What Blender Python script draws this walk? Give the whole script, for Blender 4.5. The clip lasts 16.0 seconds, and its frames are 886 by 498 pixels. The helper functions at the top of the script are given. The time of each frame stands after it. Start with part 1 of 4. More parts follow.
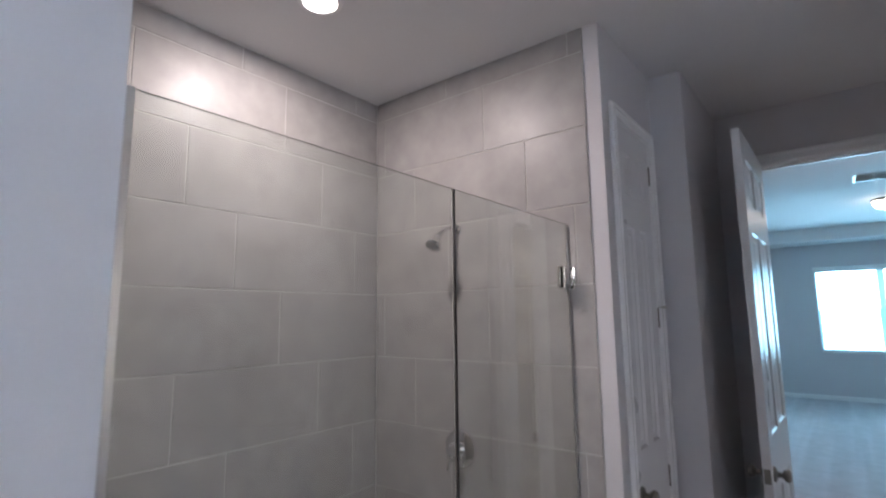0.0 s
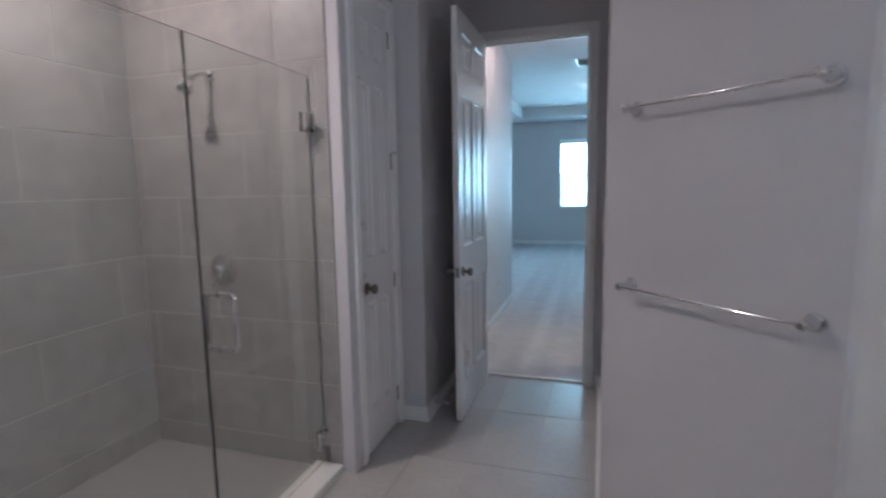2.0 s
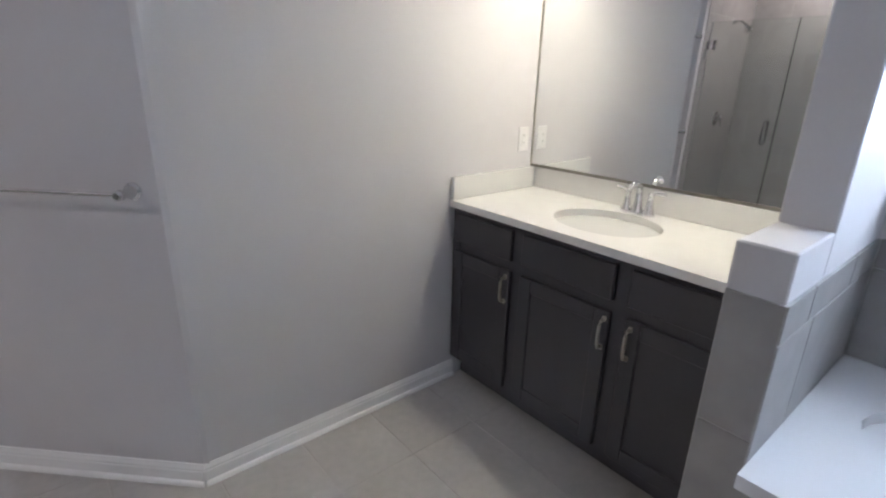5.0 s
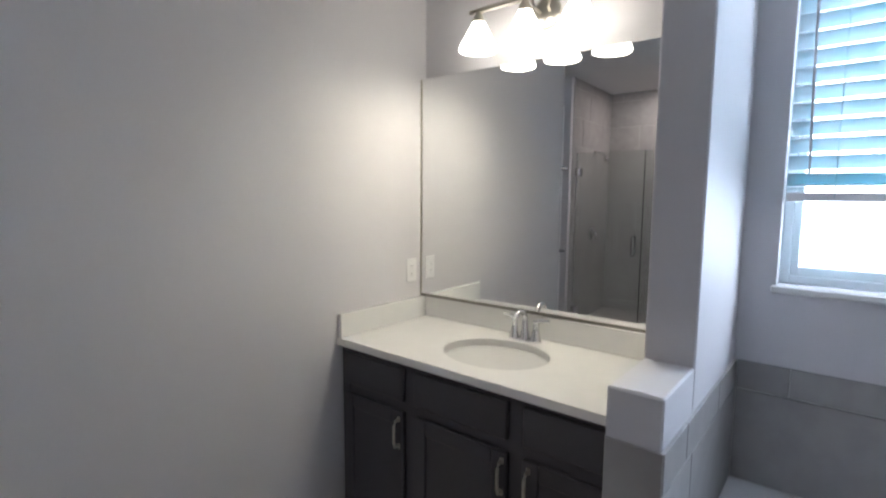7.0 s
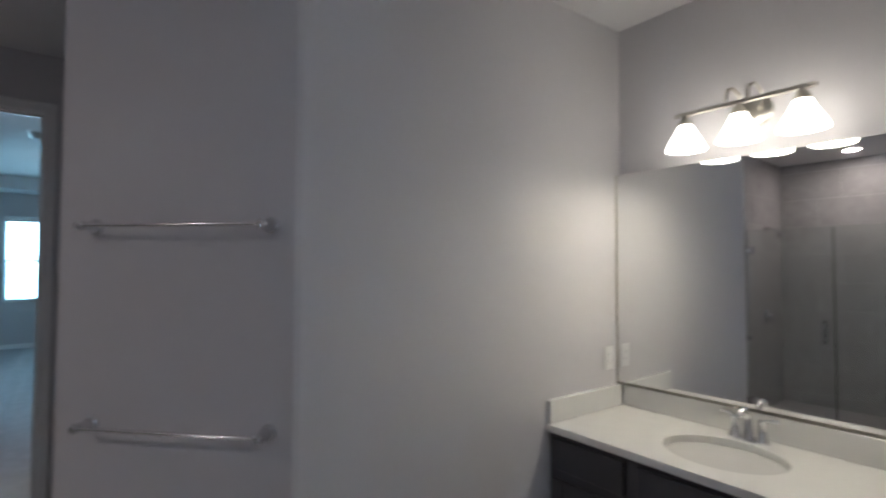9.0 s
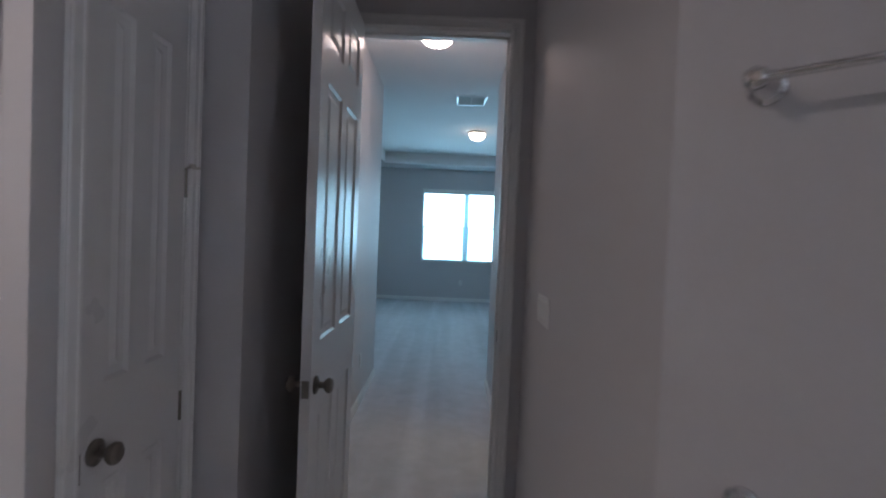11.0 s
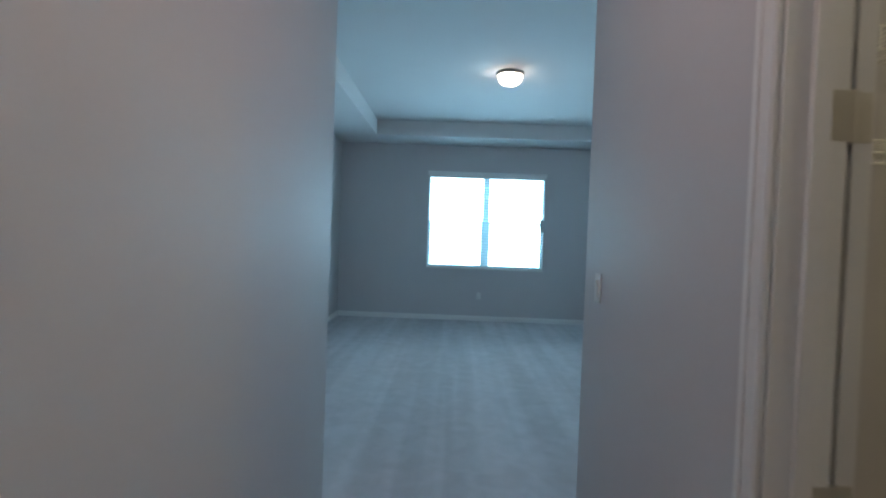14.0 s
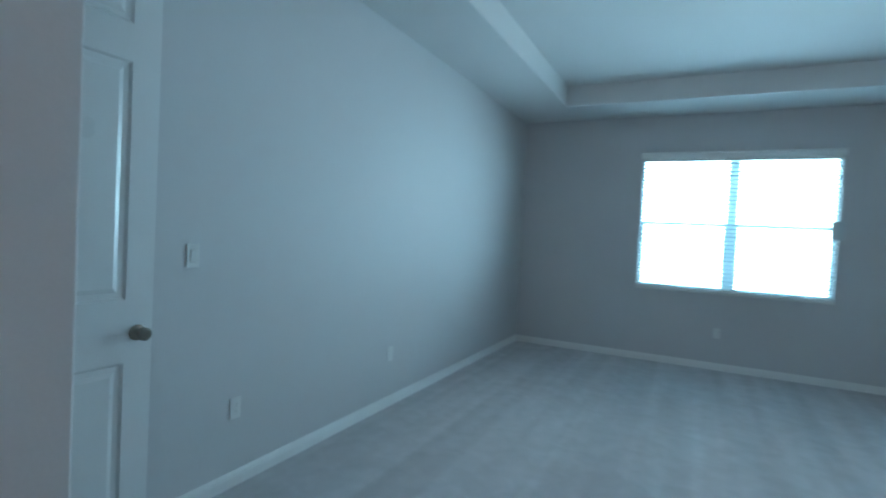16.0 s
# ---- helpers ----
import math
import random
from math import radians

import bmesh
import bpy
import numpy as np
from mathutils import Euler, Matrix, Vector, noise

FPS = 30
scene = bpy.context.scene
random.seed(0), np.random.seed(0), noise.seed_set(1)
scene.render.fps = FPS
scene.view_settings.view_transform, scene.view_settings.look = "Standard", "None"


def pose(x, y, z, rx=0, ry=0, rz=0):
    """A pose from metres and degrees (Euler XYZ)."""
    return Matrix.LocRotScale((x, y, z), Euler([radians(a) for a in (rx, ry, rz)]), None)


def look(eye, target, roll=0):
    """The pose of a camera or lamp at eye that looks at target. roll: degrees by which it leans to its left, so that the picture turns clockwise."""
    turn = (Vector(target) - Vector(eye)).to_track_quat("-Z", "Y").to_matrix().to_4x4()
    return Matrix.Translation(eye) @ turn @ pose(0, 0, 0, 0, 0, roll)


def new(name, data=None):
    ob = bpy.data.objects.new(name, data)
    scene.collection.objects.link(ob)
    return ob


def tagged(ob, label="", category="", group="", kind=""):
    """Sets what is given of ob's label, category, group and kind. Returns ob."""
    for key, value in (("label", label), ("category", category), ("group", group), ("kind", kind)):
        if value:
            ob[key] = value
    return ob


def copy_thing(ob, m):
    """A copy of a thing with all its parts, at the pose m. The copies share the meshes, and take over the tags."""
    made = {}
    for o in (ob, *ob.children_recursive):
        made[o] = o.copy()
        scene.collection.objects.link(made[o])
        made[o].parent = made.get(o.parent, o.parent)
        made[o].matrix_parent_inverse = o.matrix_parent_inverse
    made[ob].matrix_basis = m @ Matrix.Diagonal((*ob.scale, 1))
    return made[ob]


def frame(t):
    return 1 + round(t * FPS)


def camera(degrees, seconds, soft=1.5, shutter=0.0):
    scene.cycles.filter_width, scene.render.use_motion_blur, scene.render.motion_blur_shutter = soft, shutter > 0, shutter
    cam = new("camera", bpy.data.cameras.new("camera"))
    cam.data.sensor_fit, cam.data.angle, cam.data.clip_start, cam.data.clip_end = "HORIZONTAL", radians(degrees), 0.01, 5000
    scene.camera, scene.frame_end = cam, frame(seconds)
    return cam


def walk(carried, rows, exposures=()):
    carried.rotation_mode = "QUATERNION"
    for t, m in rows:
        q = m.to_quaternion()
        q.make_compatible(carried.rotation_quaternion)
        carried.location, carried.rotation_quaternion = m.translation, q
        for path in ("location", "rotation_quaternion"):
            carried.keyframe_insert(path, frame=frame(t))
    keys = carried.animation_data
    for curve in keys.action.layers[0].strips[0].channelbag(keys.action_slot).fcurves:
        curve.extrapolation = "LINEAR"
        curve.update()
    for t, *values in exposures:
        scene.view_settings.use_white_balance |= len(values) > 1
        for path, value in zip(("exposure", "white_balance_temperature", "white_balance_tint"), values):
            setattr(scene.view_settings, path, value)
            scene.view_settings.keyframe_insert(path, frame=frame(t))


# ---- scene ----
cam = camera(82.9, 16.0, soft=2.1, shutter=0.35)
PATH = [
    (0, (0.644, 0.199, 1.631), (-0.592, 1.747, 1.904), -0.7),
    (0.5, (0.753, 0.018, 1.567), (-0.431, 1.626, 1.683), -0.7),
    (1, (0.825, -0.057, 1.538), (-0.221, 1.647, 1.517), -0.6),
    (1.5, (0.954, -0.082, 1.5), (0.081, 1.713, 1.371), -0.6),
    (2, (1.128, -0.085, 1.472), (0.534, 1.809, 1.223), -1.0),
    (2.5, (1.236, -0.117, 1.451), (1.046, 1.842, 1.095), -1.2),
    (3, (1.341, -0.157, 1.433), (1.527, 1.787, 1.0), -1.4),
    (3.5, (1.41, -0.229, 1.419), (1.895, 1.648, 0.929), -1.5),
    (4, (1.497, -0.277, 1.39), (2.216, 1.503, 0.827), -1.7),
    (4.5, (1.440, -0.262, 1.418), (2.464, 1.314, 0.731), -0.1),
    (7, (1.56, -0.267, 1.524), (3.096, 0.996, 1.308), 0.4),
    (7.5, (1.517, -0.264, 1.591), (3.079, 0.986, 1.611), 0.3),
    (8, (1.423, -0.23, 1.616), (2.988, 1.001, 1.796), 0.3),
    (8.5, (1.316, -0.216, 1.635), (2.797, 1.122, 1.765), 0.1),
    (9, (1.179, -0.122, 1.609), (2.373, 1.481, 1.676), 0.2),
    (9.5, (1.086, 0.08, 1.587), (1.855, 1.927, 1.585), 0.8),
    (10, (0.989, 0.366, 1.562), (1.253, 2.348, 1.508), 1.5),
    (10.2, (0.947, 0.492, 1.547), (1.041, 2.489, 1.492), 1.5),
    (12.3, (0.611, 2.218, 1.43), (0.551, 4.216, 1.378), 2.4),
    (12.5, (0.618, 2.368, 1.426), (0.565, 4.367, 1.373), 1.9),
    (13, (0.648, 2.903, 1.409), (0.601, 4.902, 1.362), 2.3),
    (13.5, (0.628, 3.403, 1.4), (0.589, 5.402, 1.356), 2.3),
    (14, (0.643, 3.914, 1.398), (0.601, 5.913, 1.354), 2.1),
    (14.5, (0.716, 4.442, 1.394), (0.635, 6.440, 1.356), 2.2),
    (15, (0.771, 4.957, 1.389), (0.575, 6.947, 1.349), 2.3),
    (15.5, (0.869, 5.412, 1.41), (0.409, 7.358, 1.363), 2.6),
    (16, (0.834, 5.868, 1.418), (-0.067, 7.653, 1.357), 3.0),
]
EXPOSURES = ((0, 0.7, 6500, 13), (1.5, 0.62, 6500, 14), (2.5, 0.72, 6500, 13), (3.5, 0.74, 6500, 12), (4.5, 0.76, 6500, 11), (7, 0.25, 6500, 10), (8, 0.06, 6500, 10), (9, -0.18, 6500, 11), (10, -0.22, 6550, 14), (12.5, 0.06, 6850, 15), (13.5, -0.04, 6900, 15), (14.5, 0.1, 7000, 14), (15, 0.12, 7000, 13), (16, 0.12, 7150, 12))
BED_SKY, BATH_SKY, SHOWER_W = 205.0, 102.0, 10.0
SHADE_E, DOME_E, DOMEB_E, DOMEC_E, BULB_W = 8.5, 27.0, 12.0, 32.0, 3.7
walk(cam, [(t, look(eye, target, roll)) for t, eye, target, roll in PATH], EXPOSURES)

# ---- world, sun, large lights ----
world = bpy.data.worlds.new("world")
scene.world = world
world.use_nodes = True
sky = world.node_tree.nodes.new("ShaderNodeTexSky")
sky.sky_type, sky.sun_disc = "NISHITA", False
sky.sun_elevation, sky.sun_rotation = radians(50), radians(200)
world.node_tree.links.new(sky.outputs[0], world.node_tree.nodes["Background"].inputs[0])
world.node_tree.nodes["Background"].inputs[1].default_value = 0.12
sun = new("sun", bpy.data.lights.new("sun", "SUN"))
sun.data.energy, sun.data.angle, sun.data.color = 2.0, radians(0.5), (1, 0.95, 0.88)
sun.matrix_world = look((-20, -40, 60), (0, 0, 0))


def area(name, m, w, h, watts, colour, shape="RECTANGLE"):
    d = bpy.data.lights.new(name, "AREA")
    d.shape, d.size, d.energy, d.color = shape, w, watts, colour
    if shape == "RECTANGLE":
        d.size_y = h
    ob = new(name, d)
    ob.matrix_world = m
    return ob


for vy in (-0.22, -0.008, 0.204):
    bulb = new("vanity_bulb", bpy.data.lights.new("vanity_bulb", "POINT"))
    bulb.data.energy, bulb.data.color, bulb.data.shadow_soft_size = BULB_W, (1.0, 0.94, 0.80), 0.028
    bulb.location = (3.45 - 0.188, 0.752 + vy, 2.252 - 0.122)
# sky light in the openings of the two windows, the recessed lamp over the shower
area("sky_light_bedroom", look((1.175, 12.95, 1.80), (1.175, 6, -0.6)), 2.3, 1.9, BED_SKY, (0.345, 0.725, 1.0)).data.spread = radians(150)
area("sky_light_bathroom", look((3.80, -0.80, 1.80), (2.0, -0.80, 1.6)), 1.6, 1.4, BATH_SKY, (0.68, 0.79, 1.0))
area("recessed_lamp_light", look((-0.81, 1.29, 2.818), (-0.81, 1.29, 0)), 0.13, 0.13, SHOWER_W, (1.0, 0.88, 0.86), "DISK")


# ---- materials ----
def material(name, colour, rough=0.5, metal=0.0, vary=0.06, scale=6.0, fine=120.0, bump=0.0, spec=0.5, coat=0.0, emit=0.0, emit_colour=(1, 1, 1)):
    """A surface with colour variation at two scales and a fine relief."""
    m = bpy.data.materials.new(name)
    m.use_nodes = True
    nt = m.node_tree
    b = nt.nodes["Principled BSDF"]
    b.inputs["Roughness"].default_value, b.inputs["Metallic"].default_value = rough, metal
    b.inputs["Specular IOR Level"].default_value = spec
    b.inputs["Coat Weight"].default_value = coat
    co = nt.nodes.new("ShaderNodeTexCoord")
    a = nt.nodes.new("ShaderNodeTexNoise")
    a.inputs["Scale"].default_value, a.inputs["Detail"].default_value = scale, 4
    f = nt.nodes.new("ShaderNodeTexNoise")
    f.inputs["Scale"].default_value, f.inputs["Detail"].default_value = fine, 3
    geo = nt.nodes.new("ShaderNodeNewGeometry")
    turn = nt.nodes.new("ShaderNodeMapping")
    turn.inputs["Location"].default_value, turn.inputs["Rotation"].default_value = (1.3, 2.7, 0.41), (0.6, 0.45, 0.3)
    nt.links.new(geo.outputs["Position"], turn.inputs["Vector"])
    for n in (a, f):
        nt.links.new(turn.outputs[0], n.inputs["Vector"])
    mix = nt.nodes.new("ShaderNodeMath")
    mix.operation = "ADD"
    nt.links.new(a.outputs[0], mix.inputs[0])
    nt.links.new(f.outputs[0], mix.inputs[1])
    ramp = nt.nodes.new("ShaderNodeMapRange")
    ramp.inputs[1].default_value, ramp.inputs[2].default_value = 0.6, 1.4
    ramp.inputs[3].default_value, ramp.inputs[4].default_value = 1 - vary, 1 + vary
    nt.links.new(mix.outputs[0], ramp.inputs[0])
    sc = nt.nodes.new("ShaderNodeVectorMath")
    sc.operation = "SCALE"
    sc.inputs[0].default_value = colour
    nt.links.new(ramp.outputs[0], sc.inputs["Scale"])
    nt.links.new(sc.outputs[0], b.inputs["Base Color"])
    rr = nt.nodes.new("ShaderNodeMapRange")
    rr.inputs[1].default_value, rr.inputs[2].default_value = 0.3, 0.7
    rr.inputs[3].default_value, rr.inputs[4].default_value = max(0.0, rough * 0.9), min(1, rough * 1.12)
    nt.links.new(a.outputs[0], rr.inputs[0])
    nt.links.new(rr.outputs[0], b.inputs["Roughness"])
    if bump:
        bp = nt.nodes.new("ShaderNodeBump")
        bp.inputs["Strength"].default_value, bp.inputs["Distance"].default_value = bump, 0.003
        nt.links.new(f.outputs[0], bp.inputs["Height"])
        nt.links.new(bp.outputs[0], b.inputs["Normal"])
    if emit:
        b.inputs["Emission Color"].default_value = (*emit_colour, 1)
        b.inputs["Emission Strength"].default_value = emit
    return m


def nodes_of(m):
    return m.node_tree, m.node_tree.nodes["Principled BSDF"]


def piece_tint(m, amount):
    """Each tile a little lighter or darker than the next."""
    nt, b = nodes_of(m)
    link = b.inputs["Base Color"].links[0]
    src = link.from_socket
    info = nt.nodes.new("ShaderNodeObjectInfo")
    r = nt.nodes.new("ShaderNodeMapRange")
    r.inputs[3].default_value, r.inputs[4].default_value = 1 - amount, 1 + amount
    nt.links.new(info.outputs["Random"], r.inputs[0])
    s = nt.nodes.new("ShaderNodeVectorMath")
    s.operation = "SCALE"
    nt.links.new(src, s.inputs[0])
    nt.links.new(r.outputs[0], s.inputs["Scale"])
    nt.links.new(s.outputs[0], b.inputs["Base Color"])


PAINT = material("wall_paint", (0.615, 0.595, 0.603), 0.58, vary=0.02, scale=1.2, fine=160, bump=0.08, spec=0.27)
CEIL = material("ceiling_paint", (0.73, 0.72, 0.72), 0.85, vary=0.025, scale=2, fine=90, bump=0.25, spec=0.2)
TRIM = material("trim_paint", (0.82, 0.81, 0.80), 0.30, vary=0.02, scale=3, fine=60, bump=0.04)
DOOR = material("door_paint", (0.74, 0.73, 0.73), 0.30, vary=0.025, scale=3, fine=200, bump=0.06)
TILE = material("shower_tile", (0.325, 0.31, 0.298), 0.42, vary=0.16, scale=2.6, fine=11, bump=0.02)
piece_tint(TILE, 0.035)
GROUT = material("grout", (0.50, 0.48, 0.46), 0.9, vary=0.05, fine=300, bump=0.3)
FLOOR = material("floor_tile", (0.43, 0.415, 0.40), 0.36, vary=0.09, scale=3.5, fine=30, bump=0.04)
piece_tint(FLOOR, 0.03)
FGROUT = material("floor_grout", (0.46, 0.445, 0.425), 0.9, vary=0.05, fine=300, bump=0.3)
CABINET = material("cabinet_paint", (0.056, 0.053, 0.060), 0.38, vary=0.06, scale=5, fine=70, bump=0.03)
QUARTZ = material("quartz", (0.755, 0.745, 0.715), 0.16, vary=0.025, scale=14, fine=260)
CERAMIC = material("ceramic", (0.60, 0.595, 0.575), 0.08, vary=0.01)
TUBW = material("tub_acrylic", (0.78, 0.77, 0.77), 0.18, vary=0.015)
CHROME = material("chrome", (0.74, 0.74, 0.75), 0.08, 1.0, vary=0.02)
NICKEL = material("brushed_nickel", (0.56, 0.53, 0.47), 0.32, 1.0, vary=0.05, fine=400, bump=0.04)
HINGE = material("hinge_nickel", (0.66, 0.64, 0.60), 0.42, 1.0, vary=0.05, fine=300)
DARKNICKEL = material("dark_nickel", (0.27, 0.25, 0.225), 0.3, 1.0, vary=0.06, fine=300)
SEAL = material("black_seal", (0.012, 0.012, 0.013), 0.5, vary=0.1)
PLATE = material("plastic_plate", (0.76, 0.75, 0.74), 0.32, vary=0.015)
SLOT = material("dark_slot", (0.03, 0.03, 0.03), 0.6)
BLIND = material("blind_slat", (0.66, 0.68, 0.69), 0.42, vary=0.02)
VINYL = material("window_vinyl", (0.86, 0.87, 0.88), 0.35, vary=0.015)
WIRE = material("coated_wire", (0.88, 0.87, 0.82), 0.35, vary=0.02)
METALSTRIP = material("transition_strip", (0.80, 0.79, 0.78), 0.35, 0.15, vary=0.05)
MIRROR = material("mirror_silver", (0.90, 0.91, 0.905), 0.015, 1.0, vary=0.0)
SHADE = material("lit_glass_shade", (0.9, 0.88, 0.82), 0.4, emit=SHADE_E, emit_colour=(1.0, 0.96, 0.87))
DOME = material("lit_glass_dome", (0.9, 0.88, 0.84), 0.4, emit=DOME_E, emit_colour=(1.0, 0.82, 0.79))
DOMEB = material("lit_bedroom_dome", (0.9, 0.88, 0.84), 0.4, emit=DOMEB_E, emit_colour=(1.0, 0.86, 0.74))
DOMEC = material("lit_closet_dome", (0.9, 0.86, 0.74), 0.4, emit=DOMEC_E, emit_colour=(1.0, 0.92, 0.62))
CANLENS = material("lit_lens", (0.9, 0.9, 0.88), 0.4, emit=12.0, emit_colour=(1.0, 0.93, 0.88))

CARPET = material("carpet", (0.595, 0.57, 0.585), 0.95, vary=0.08, scale=9, fine=420, bump=0.9, spec=0.1)
nt, b = nodes_of(CARPET)
# vacuum tracks: long soft streaks away from the hall, and trodden patches
track_geo = nt.nodes.new("ShaderNodeNewGeometry")
track_map = nt.nodes.new("ShaderNodeMapping")
track_map.inputs["Location"].default_value = (3.3, 1.7, 0.45)
track_map.inputs["Rotation"].default_value = (0, 0, radians(7))
track_map.inputs["Scale"].default_value = (5.2, 0.20, 1)
nt.links.new(track_geo.outputs["Position"], track_map.inputs["Vector"])
tracks = nt.nodes.new("ShaderNodeTexNoise")
tracks.inputs["Scale"].default_value, tracks.inputs["Detail"].default_value, tracks.inputs["Distortion"].default_value = 1.0, 1.5, 0.35
nt.links.new(track_map.outputs[0], tracks.inputs["Vector"])
trodden = nt.nodes.new("ShaderNodeTexNoise")
trodden.inputs["Scale"].default_value, trodden.inputs["Detail"].default_value, trodden.inputs["Distortion"].default_value = 5.5, 3, 0.8
trodden_map = nt.nodes.new("ShaderNodeMapping")
trodden_map.inputs["Rotation"].default_value = (0.7, 0.5, 0.3)
nt.links.new(track_geo.outputs["Position"], trodden_map.inputs["Vector"])
nt.links.new(trodden_map.outputs[0], trodden.inputs["Vector"])
last = b.inputs["Base Color"].links[0].from_socket
for tex, lo, hi in ((tracks, 0.925, 1.07), (trodden, 0.955, 1.04)):
    wr = nt.nodes.new("ShaderNodeMapRange")
    wr.inputs[1].default_value, wr.inputs[2].default_value = 0.36, 0.64
    wr.inputs[3].default_value, wr.inputs[4].default_value = lo, hi
    nt.links.new(tex.outputs[0], wr.inputs[0])
    ws = nt.nodes.new("ShaderNodeVectorMath")
    ws.operation = "SCALE"
    nt.links.new(last, ws.inputs[0])
    nt.links.new(wr.outputs[0], ws.inputs["Scale"])
    last = ws.outputs[0]
nt.links.new(last, b.inputs["Base Color"])

# thin slats and hollow vinyl pass some daylight; the vinyl's share imitates window glare
for backlit, share in ((BLIND, 0.36), (VINYL, 0.3)):
    nt, b = nodes_of(backlit)
    thin = nt.nodes.new("ShaderNodeBsdfTranslucent")
    # the cyan of the sky light is put into these translucent colours
    thin.inputs[0].default_value = (0.32, 0.56, 0.63, 1) if backlit is BLIND else (0.62, 0.76, 0.80, 1)
    half = nt.nodes.new("ShaderNodeMixShader")
    half.inputs[0].default_value = share
    nt.links.new(b.outputs[0], half.inputs[1])
    nt.links.new(thin.outputs[0], half.inputs[2])
    nt.links.new(half.outputs[0], nt.nodes["Material Output"].inputs[0])

GLASS = bpy.data.materials.new("clear_glass")
GLASS.use_nodes = True
nt, b = nodes_of(GLASS)
b.inputs["Base Color"].default_value = (0.93, 0.97, 0.95, 1)
b.inputs["Transmission Weight"].default_value, b.inputs["Roughness"].default_value, b.inputs["IOR"].default_value = 1.0, 0.0, 1.5


# ---- builders ----
def link_mesh(name, bm, mat):
    bmesh.ops.recalc_face_normals(bm, faces=bm.faces)
    me = bpy.data.meshes.new(name)
    bm.to_mesh(me)
    bm.free()
    me.materials.append(mat)
    return new(name, me)


def smooth(ob, angle=28):
    me = ob.data
    for p in me.polygons:
        p.use_smooth = True
    me.set_sharp_from_angle(angle=radians(angle))
    return ob


def part(name, bm, mat, parent, label=""):
    ob = smooth(link_mesh(name, bm, mat))
    ob.parent = parent
    return tagged(ob, label)


def thing(name, m, label, category, group=""):
    ob = new(name)
    ob.empty_display_size = 0.1
    ob.matrix_world = m
    return tagged(ob, label, category, group)


def add_box(bm, x0, x1, y0, y1, z0, z1, bevel=0.0):
    vs = [bm.verts.new((x, y, z)) for x in (x0, x1) for y in (y0, y1) for z in (z0, z1)]
    fs = [bm.faces.new([vs[i] for i in q]) for q in ((0, 1, 3, 2), (4, 6, 7, 5), (0, 4, 5, 1), (2, 3, 7, 6), (0, 2, 6, 4), (1, 5, 7, 3))]
    if bevel:
        es = {e for f in fs for e in f.edges}
        bmesh.ops.bevel(bm, geom=list(es), offset=bevel, segments=1, affect="EDGES")
    return bm


def boxes(*rows, bevel=0.0):
    bm = bmesh.new()
    for r in rows:
        one = add_box(bmesh.new(), *r, bevel=bevel)
        me = bpy.data.meshes.new("tmp")
        one.to_mesh(me)
        one.free()
        bm.from_mesh(me)
        bpy.data.meshes.remove(me)
    return bm


def lathe(profile, n=28, m=Matrix()):
    """A turned solid about z, from (radius, height) pairs."""
    bm = bmesh.new()
    rings = []
    for r, z in profile:
        if r < 1e-5:
            rings.append([bm.verts.new(m @ Vector((0, 0, z)))])
        else:
            rings.append([bm.verts.new(m @ Vector((r * math.cos(2 * math.pi * i / n), r * math.sin(2 * math.pi * i / n), z))) for i in range(n)])
    for a, c in zip(rings, rings[1:]):
        for i in range(n):
            j = (i + 1) % n
            if len(a) == 1 and len(c) == 1:
                continue
            if len(a) == 1:
                bm.faces.new((a[0], c[i], c[j]))
            elif len(c) == 1:
                bm.faces.new((a[i], a[j], c[0]))
            else:
                bm.faces.new((a[i], a[j], c[j], c[i]))
    for ring in (rings[0], rings[-1]):
        if len(ring) > 2:
            bm.faces.new(ring)
    return bm


def tube(points, r, n=14, radii=None):
    """A round bar along points."""
    pts = [Vector(p) for p in points]
    bm = bmesh.new()
    rings = []
    up = Vector((0.13, 0.21, 0.97))
    for i, p in enumerate(pts):
        d = (pts[min(i + 1, len(pts) - 1)] - pts[max(i - 1, 0)]).normalized()
        a = d.cross(up if abs(d.dot(up)) < 0.95 else Vector((1, 0, 0))).normalized()
        c = d.cross(a)
        rr = radii[i] if radii else r
        rings.append([bm.verts.new(p + rr * (math.cos(2 * math.pi * k / n) * a + math.sin(2 * math.pi * k / n) * c)) for k in range(n)])
    for a, c in zip(rings, rings[1:]):
        for k in range(n):
            bm.faces.new((a[k], a[(k + 1) % n], c[(k + 1) % n], c[k]))
    bm.faces.new(rings[0])
    bm.faces.new(rings[-1])
    return bm


def arc(c, r, a0, a1, n, u, v):
    """Points on an arc about c in the plane of u and v."""
    c, u, v = Vector(c), Vector(u), Vector(v)
    return [c + r * (math.cos(radians(a0 + (a1 - a0) * i / n)) * u + math.sin(radians(a0 + (a1 - a0) * i / n)) * v) for i in range(n + 1)]


def join(*bms):
    bm = bmesh.new()
    for one in bms:
        me = bpy.data.meshes.new("tmp")
        one.to_mesh(me)
        one.free()
        bm.from_mesh(me)
        bpy.data.meshes.remove(me)
    return bm


def moved(bm, m):
    bm.transform(m)
    return bm


def structure(name, bm, mat, label, category):
    return tagged(smooth(link_mesh(name, bm, mat)), label, category, kind="structure")


